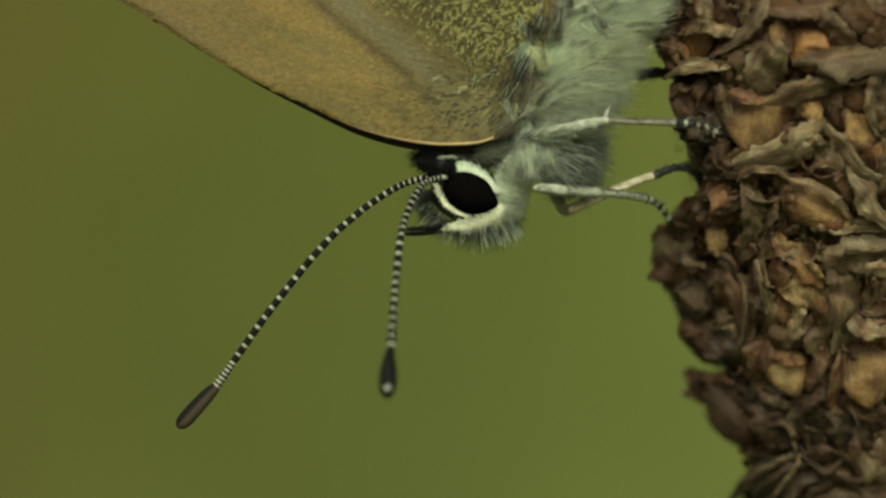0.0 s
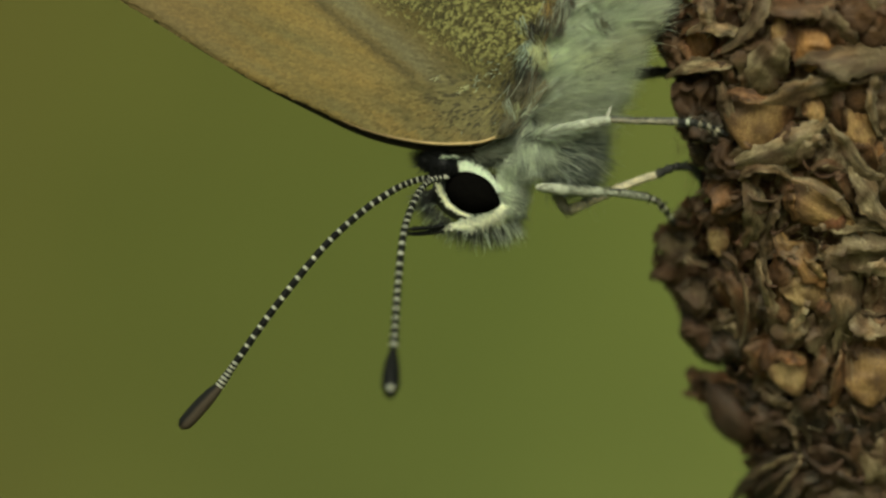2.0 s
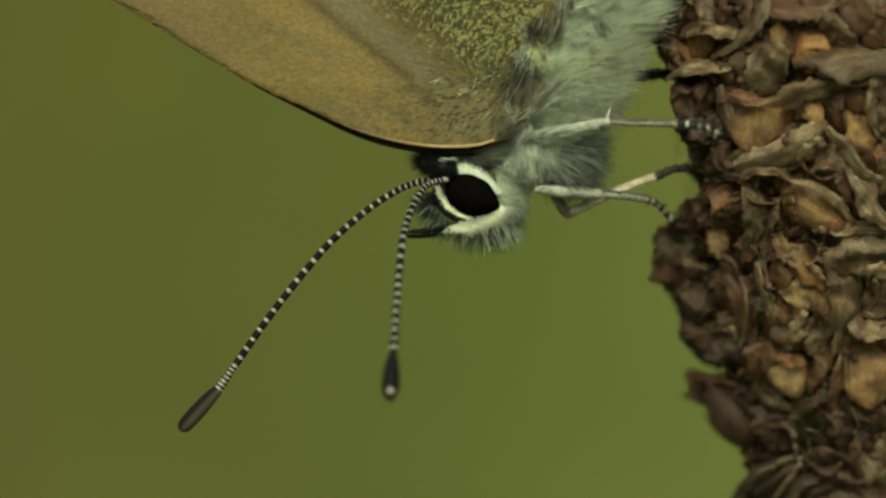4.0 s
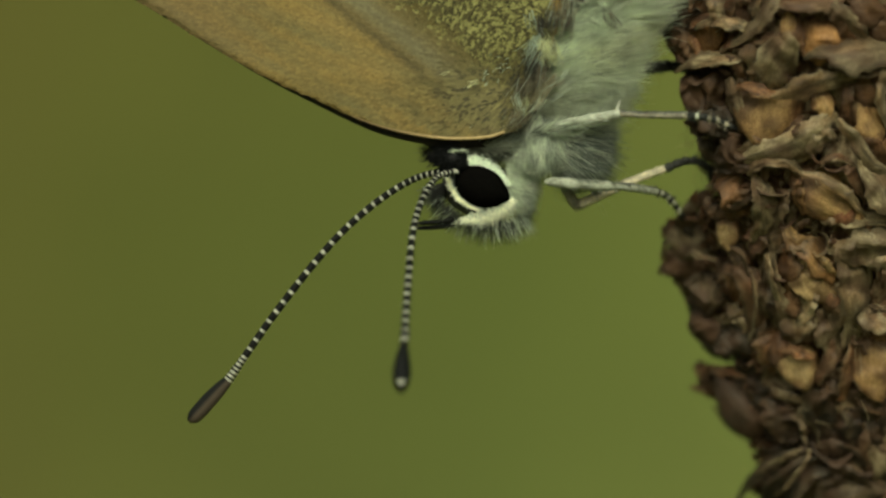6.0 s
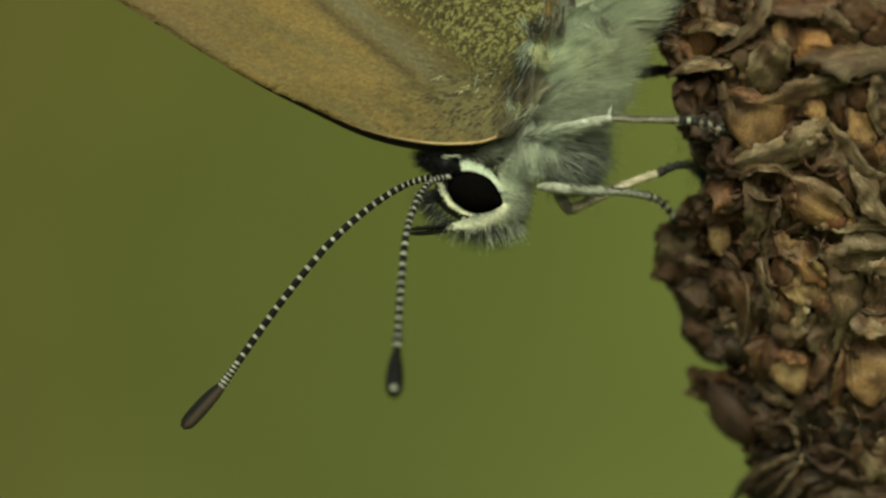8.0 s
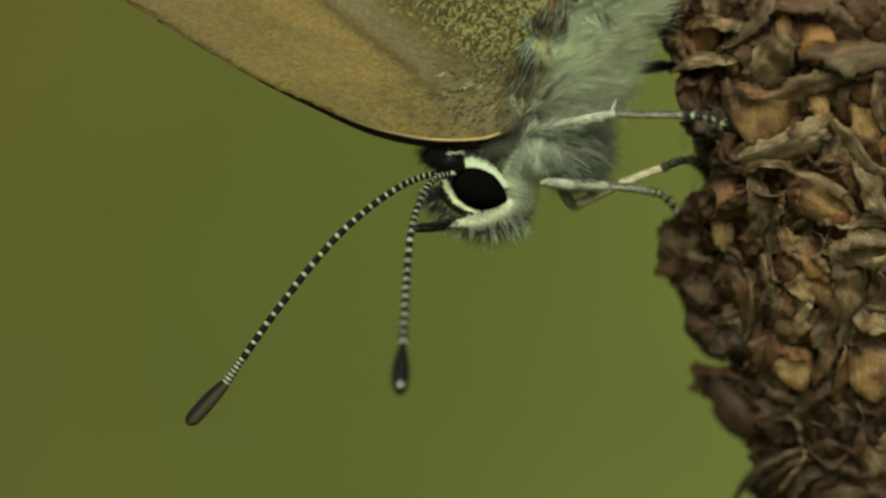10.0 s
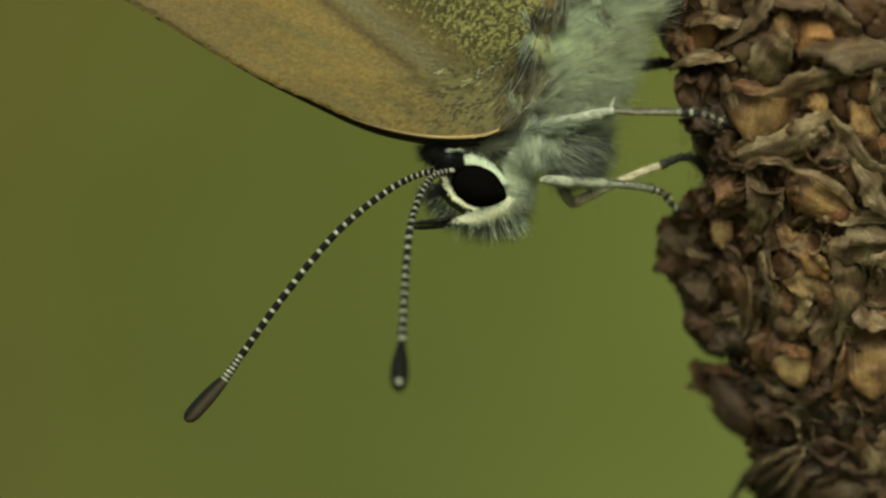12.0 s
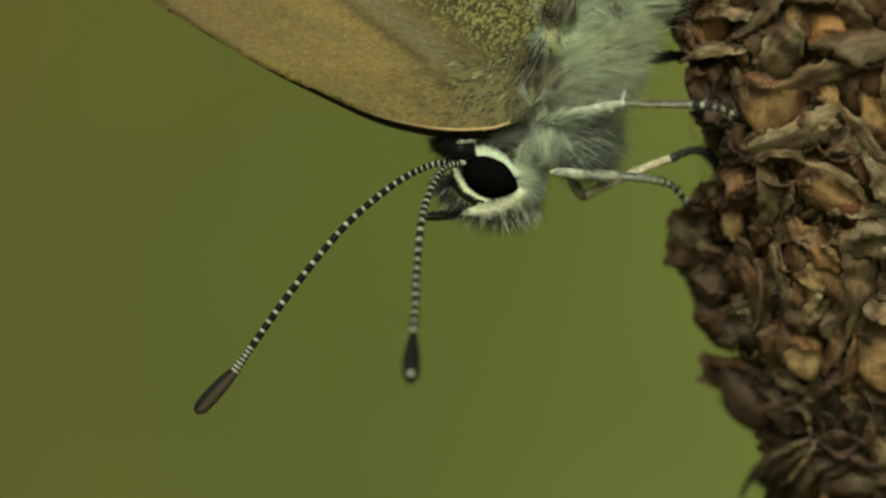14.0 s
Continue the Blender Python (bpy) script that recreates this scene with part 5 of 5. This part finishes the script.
    strands = [(936, 76, 902, 112, 14, 5, teal), (936, 86, 912, 138, 9, 6, teal), (938, 92, 934, 134, 9, 4, teal), (922, 36, 934, 72, 9, 6, teal),
               (948, 88, 958, 116, 170, 8, moss), (936, 98, 904, 140, 34, 8, shade), (938, 104, 922, 148, 44, 7, shade), (936, 46, 944, 76, 40, 6, shade)]
    strands += [(938, 128, 914, 178, 70, 9, bark), (916, 150, 896, 196, 30, 9, bark), (900, 146, 884, 170, 14, 7, shade), (962, 150, 916, 206, 34, 8, sand), (990, 150, 930, 196, 8, 8, dim)]
    strands += [(894, 178, 908, 216, 12, 3, pale), (914, 186, 908, 216, 10, 3, moss), (940, 186, 912, 212, 14, 3, pale), (880, 206, 866, 222, 14, 6, shade), (908, 212, 884, 236, 40, 6, sand), (916, 208, 896, 228, 40, 6, bark), (884, 234, 906, 216, 24, 5, bark)]
    strands += [(966, 6, 968, 30, 22, 4, (0.50, 0.32, 0.09)), (982, 12, 962, 60, 26, 9, bark), (990, 30, 984, 72, 22, 8, bark), (976, 20, 966, 62, 26, 8, sand), (960, 36, 950, 66, 30, 6, shade), (988, 44, 984, 70, 20, 4, shade)]
    strands += [(1012, 14, 1060, -4, 40, 4, cream), (1008, 2, 1010, 18, 26, 4, shade), (1030, 46, 1052, 58, 8, 3, cream), (1044, 14, 1056, 26, 12, 4, pale), (1062, 40, 1070, 56, 30, 6, bark)]
    strands += [(880, 124, 873, 130, 5, 8, teal), (858, 142, 850, 147, 5, 7, teal), (826, 156, 808, 161, 8, 2, moss), (842, 153, 836, 160, 4, 6, teal), (774, 138, 764, 142, 4, 3, moss)]
    for u0, v0, u1, v1, count, loose, tone in strands:
        for i in range(count):
            mixed = tone if rng.random() < 0.8 else rng.choice((bark, shade, sand, dim))
            ju, jv = rng.gauss(0, loose), rng.gauss(0, loose)
            p = at(u0 + ju, v0 + jv, -90 - rng.random() * 6)
            e = at(u1 + ju + rng.gauss(0, loose * 0.5), v1 + jv + rng.gauss(0, loose * 0.5), -95 - rng.random() * 8)
            b.hair(p, (e - p).normalized(), (e - p).length, rng.uniform(0.5, 1.0) * U, Vector((rng.gauss(0, 0.12), 0, rng.gauss(0, 0.12))), mixed, lerp3(mixed, pale, 0.12 * rng.random()))
    part("wing_root_tuft", b, M_FUR, butterfly, "teal-white tufts at the wing root", kind="stuff")

    # head
    pivot = at(900, 290, 0)
    b = Build()
    b.blob(at(830, 346, 0), (Vector((66, 0, -22)) * U, Vector((0, 62, 0)) * U, Vector((18, 0, 48)) * U), 16, 24, 0.05, 2)
    head = part("head", b, M_SKIN, butterfly, pivot=pivot)
    tilt = radians(24)
    ax, az = Vector((math.cos(tilt), 0, -math.sin(tilt))), Vector((math.sin(tilt), 0, math.cos(tilt)))
    for flank in (-1, 1):
        b = Build()
        verts, faces, rings, sides = [], [], 16, 40
        for i in range(rings + 1):
            q = math.pi / 2 * i / rings
            for j in range(sides):
                a = 2 * math.pi * j / sides
                x, z = math.cos(a), math.sin(a)
                z *= 1 - 0.42 * max(0, x) ** 2
                x = math.copysign(abs(x) ** (0.85 if x < 0 else 1.0), x)
                verts.append(at(833, 343, flank * 50) + (ax * (x * 51.5 + 1.0) + az * z * 35) * math.sin(q) * U + Vector((0, flank * math.cos(q) * 38 * U, 0)))
        for i in range(rings):
            for j in range(sides):
                k = (j + 1) % sides
                f = (i * sides + j, i * sides + k, (i + 1) * sides + k, (i + 1) * sides + j)
                faces.append(f if flank < 0 else f[::-1])
        b.add(verts, faces)
        part("eye", b, M_EYE, head, "large plain black compound eye")

    # pale scales round the eye: a crescent above it, a thin one before it, a broad patch below
    b = Build()
    bands = [([(806, 295, 12), (826, 298, 12), (848, 309, 8), (864, 322, 5), (877, 338, 3)], 1500, (0.70, 0.82, 0.62), (0.88, 0.92, 0.74), 0.8),
             ([(771, 327, 3), (778, 344, 4), (789, 360, 4), (805, 373, 3), (824, 381, 2)], 760, (0.86, 0.85, 0.52), (0.92, 0.90, 0.70), 0.65),
             ([(786, 402, 2), (808, 399, 7), (830, 397, 14), (852, 394, 18), (871, 382, 14), (882, 366, 8)], 2900, (0.72, 0.76, 0.54), (0.93, 0.90, 0.66), 0.9)]
    for points, count, cool, light, size in bands:
        line = spline(points, 60)
        for i in range(count):
            q = line[min(59, int(rng.random() * 60))]
            off = rng.gauss(0, 0.58)
            a = rng.uniform(0, 2 * math.pi)
            off = max(-1.3, min(1.3, off))
            u, v = q[0] + rng.gauss(0, 1.5) + off * q[2] * math.cos(a), q[1] + off * q[2] * math.sin(a)
            e = Vector((u - 833, 0, 343 - v))
            x, z = e.dot(ax) / 51.5, e.dot(az) / 35
            z /= 1 - 0.42 * max(0, min(1, x)) ** 2
            rho = math.hypot(x, z)
            if rho < 1.0:
                continue
            p = at(u, v, -56 + 20 * (rho - 1) ** 1.3 - rng.random() * 6)
            way = (Vector((e.x, 0, e.z)).normalized() * 0.35 + Vector((0.55 + rng.gauss(0, 0.3), -0.1, -0.3 + rng.gauss(0, 0.3)))).normalized()
            side = way.cross(Vector((0, -1, 0))).normalized()
            ln, w = rng.uniform(4, 8) * size * U, rng.uniform(1.6, 2.8) * size * U
            c = lerp3(cool, light, rng.random())
            c = lerp3(c, (0.36, 0.41, 0.31), smooth(0.25, 1.0, abs(off)) * rng.random() ** 0.7)
            b.add([p - side * w * 0.5, p + side * w * 0.5, p + way * ln + side * w * 0.3, p + way * ln - side * w * 0.3], [(0, 1, 2, 3)], c)
    part("face_patch", b, M_FACE, head, "cream-white scales ringing the eye", smooth=False, kind="stuff")

    b = Build()
    H0 = (830, 346, -18)
    for i in range(1500):
        a = radians(rng.uniform(-45, 152))
        deg = math.degrees(a)
        rho = rng.uniform(1.6, 2.0) if deg > 15 else rng.uniform(1.2, 1.5)
        e = ax * math.cos(a) * 50 * rho - az * math.sin(a) * 35 * (rho - 0.2 * max(0, math.cos(a)))
        p = at(833 + e.x, 343 - e.z, rng.uniform(-46, 5))
        way = Vector((e.x, 0, e.z)).normalized() + Vector((rng.gauss(0, 0.22), rng.gauss(-0.1, 0.25), -0.35 + rng.gauss(0, 0.2)))
        rear = smooth(70, 20, deg)
        tone = dark if rng.random() < 0.82 - 0.35 * rear else dim
        b.hair(p, way.normalized(), rng.uniform(16, 42) * U, 0.55 * U, Vector((0, 0, -0.08)), tone, (0.075, 0.08, 0.07) if tone is dark else pale)
    fur_on(b, rng, 420, H0, (70, 52, 62), 18, (-0.55, 0.7), 0.5, (18, 36), 0.9, (0.02, 0.02, 0.018), (0.05, 0.05, 0.04), keep=lambda u, v: u < 770 and v > 335)
    fur_on(b, rng, 2600, (884, 328, -14), (30, 46, 36), -20, (0.7, 0.5), 0.35, (14, 32), 0.62,
           lambda u, v, r: lerp3((0.34, 0.38, 0.28), pale, smooth(908, 878, u) + 0.5 * r.random()), lambda u, v, r: cream if r.random() < 0.5 else dim, keep=lambda u, v: u > 872, wild=0.15, lock=0.3)
    fur_on(b, rng, 1500, (884, 346, -34), (20, 36, 22), -20, (0.75, 0.35), 0.3, (12, 26), 0.6, pale, lambda u, v, r: cream if r.random() < 0.7 else dim, keep=lambda u, v: u > 876, wild=0.15, lock=0.25)
    for i in range(120):
        p = at(rng.uniform(885, 908), rng.uniform(335, 385), rng.uniform(-40, 0))
        b.hair(p, Vector((0.62 + rng.gauss(0, 0.14), rng.gauss(0, 0.15), -0.75 + rng.gauss(0, 0.14))).normalized(), rng.uniform(22, 46) * U, 0.6 * U, Vector((0.05, 0, -0.05)), dark, (0.12, 0.13, 0.11))
    part("bristles", b, M_FUR, head, "dark bristles fringing the face", kind="stuff")
    b = Build()
    fur_on(b, rng, 700, (776, 290, -40), (28, 17, 32), 10, (-0.5, -0.05), 0.5, (8, 16), 1.2, (0.006, 0.006, 0.0055), (0.010, 0.010, 0.009))
    fur_on(b, rng, 700, (786, 300, -50), (20, 16, 30), 10, (0.3, 0.3), 0.5, (4, 8), 1.2, (0.006, 0.006, 0.0055), (0.010, 0.010, 0.009))
    fur_on(b, rng, 260, (758, 282, -10), (18, 14, 24), 0, (-0.9, 0.0), 0.4, (14, 30), 0.8, (0.008, 0.008, 0.008), (0.05, 0.05, 0.04))
    b.blob(at(781, 293, -46), (Vector((26, 0, -6)) * U, Vector((0, 32, 0)) * U, Vector((3, 0, 23)) * U), 16, 24, 0.10, 1.5, 4.0, (0.006, 0.006, 0.0055))
    for i in range(26):
        p = at(770 + 30 * rng.random(), 277 + rng.gauss(0, 1.5), -78)
        b.hair(p, Vector((0.9, -0.1, -0.12 + rng.gauss(0, 0.1))).normalized(), rng.uniform(8, 18) * U, 0.6 * U, Vector((0, 0, -0.05)), dim, pale, 3)
    part("crown_tuft", b, M_FUR, head, "black tuft on the crown", kind="stuff")
    for dy, k in ((0, 0), (9, 8)):
        b = Build()
        b.tube(limb([(782, 399 + dy, -40 + k), (750, 404 + dy, -44 + k), (716, 406 + dy, -46 + k)], 8), [U * r for r in (5, 5, 4.6, 4.4, 4.2, 4, 3.4, 1.2)], 8)
        for i in range(40):
            t = rng.random()
            p = at(782 - 62 * t, 400 + 6 * t + dy, -44 + k)
            b.hair(p, Vector((-0.8, rng.gauss(0, 0.3), rng.gauss(0, 0.35))).normalized(), rng.uniform(8, 16) * U, 1.0 * U, Vector((0, 0, 0)), (1, 1, 1), (1, 1, 1), 3)
        part("palp", b, M_BLACK, head, "thin black palp")

    build_antenna(butterfly, [(775, 312, -40), (735, 319, -30), (700, 333, -25), (660, 358, -22), (620, 389, -20), (580, 426, -20), (540, 471, -20),
                              (500, 521, -20), (460, 574, -20), (420, 631, -20), (383, 684, -20)],
                  [(383, 684, -20), (370, 697, -20), (345, 724, -20), (326, 745, -20), (314, 756, -20)], at(780, 312, -40), 32, 11.8, 28.5,
                  "long slender antenna, black with white rings, dark brown club")
    build_antenna(butterfly, [(787, 313, -72), (755, 322, -95), (735, 346, -122), (719, 382, -155), (709, 420, -190), (702, 480, -240), (697, 540, -290), (692, 614, -352)],
                  [(692, 614, -352), (690, 628, -363), (688, 652, -382), (686, 680, -400), (685, 702, -416)], at(787, 313, -72), 27, 11.4, 28.5,
                  "slender antenna pointing down, black with white rings, pale-tipped club", True)

    # legs
    banded = (M_LEG_DARK, M_LEG_DARK, M_LEG, M_LEG_DARK, M_LEG_DARK, M_LEG_DIM, M_LEG_DARK, M_LEG_DIM, M_LEG_DARK, M_LEG_DIM, M_LEG_DARK)
    build_leg(butterfly, [(928, 243, -62), (965, 236, -74), (1010, 227, -84), (1050, 218, -92), (1078, 213, -96)], (19, 22, 21, 18, 15), M_LEG,
              label="pale grey middle leg with a banded foot", name="leg", shin=([(1076, 213, -96), (1110, 215, -100), (1150, 216, -103), (1197, 217, -104)], (10, 10, 11, 13), M_LEG_MID, M_LEG_DIM),
              tarsus=([(1196, 217, -104), (1235, 222, -100), (1276, 237, -84)], 13, 9, 11, banded))
    build_leg(butterfly, [(944, 334, -56), (955, 333, -55), (985, 336, -50), (1030, 339, -38), (1058, 341, -29), (1068, 342, -26)], (5, 15, 20, 20, 18, 8), M_LEG,
              label="pale grey front leg with a banded foot", shin=([(1066, 341, -26), (1100, 344, 0), (1142, 351, 40)], (12, 14, 13), M_LEG_MID, M_LEG),
              tarsus=([(1140, 350, 38), (1158, 358, 64), (1174, 373, 92), (1188, 396, 126)], 12, 9, 9, (M_LEG_DARK, M_WHITE)))
    build_leg(butterfly, [(976, 318, 20), (985, 345, 20), (993, 364, 22), (1002, 374, 22), (1010, 373, 23)], (18, 20, 21, 17, 6), M_LEG_DIM,
              label="pale front leg with a dark foot", shin=([(1000, 374, 22), (1020, 367, 27), (1060, 349, 40), (1112, 327, 60), (1158, 311, 78)], (14, 17, 16, 13, 12), M_LEG_WARM, M_LEG_WARM),
              tarsus=([(1156, 312, 78), (1196, 297, 88), (1228, 304, 100), (1243, 332, 130)], 15, 12, 8, (M_LEG_DARK,)))
    build_leg(butterfly, [(1060, 100, 30), (1100, 125, 60), (1132, 133, 90)], (18, 14, 12), M_LEG_DARK,
              label="dark hind leg", tarsus=([(1128, 133, 90), (1160, 129, 115), (1200, 132, 130)], 22, 17, 5, (M_LEG_DARK,)))
    b = Build()
    b.tube(limb([(1070, 212, -96), (1075, 200, -98), (1079, 188, -100)], 5), [U * r for r in (4, 3.5, 3, 2, 0.6)], 6)
    part("spur", b, M_WHITE, butterfly)
    return butterfly


build_setting()
spike = build_spike()
butterfly = build_butterfly()


def motions():
    """The butterfly tips slowly about its feet; its head nods towards the spike, and the long antenna lags behind."""
    home = butterfly.matrix_basis.copy()
    tips = [(0, 0), (1.5, 0.10), (3, 0.32), (5.5, 0.32), (6.5, 0.34), (7, 0.42), (8, 0.54), (10.5, 0.88), (12.5, 0.90), (14, 0.80)]
    walk(butterfly, [(t, home @ pose(0, 0, 0, 0, -a, 0)) for t, a in tips])
    head = [o for o in butterfly.children if o.name.startswith("head")][0]
    place = head.matrix_basis.copy()
    walk(head, [(t, Matrix.Translation((a * U, 0, -b * U)) @ place) for t, a, b in [(0, 0, 0), (3, 0.4, 0), (6.5, 1, -1), (10.5, 3, 0), (12.5, 4, 0), (14, 5, -2)]])
    for k, antenna in enumerate(sorted((o for o in butterfly.children if o.name.startswith("antenna")), key=lambda o: o.name)):
        place = antenna.matrix_basis.copy()
        walk(antenna, [(t, Matrix.Translation(((a - 2.2 if k == 0 and t > 13.5 else a) * U, 0, 2.0 * U if k == 0 and t > 13.5 else 0)) @ place @ pose(0, 0, 0, 0, b if k == 0 else 0.0, 0))
                       for t, a, b in [(0, 0, 0), (3, 0.4, 0.1), (6.5, 1, 0.36), (8, 1.6, 0.4), (10.5, 3, 0.76), (12.5, 3, 0.85), (14, 4, 0.68)]])


motions()
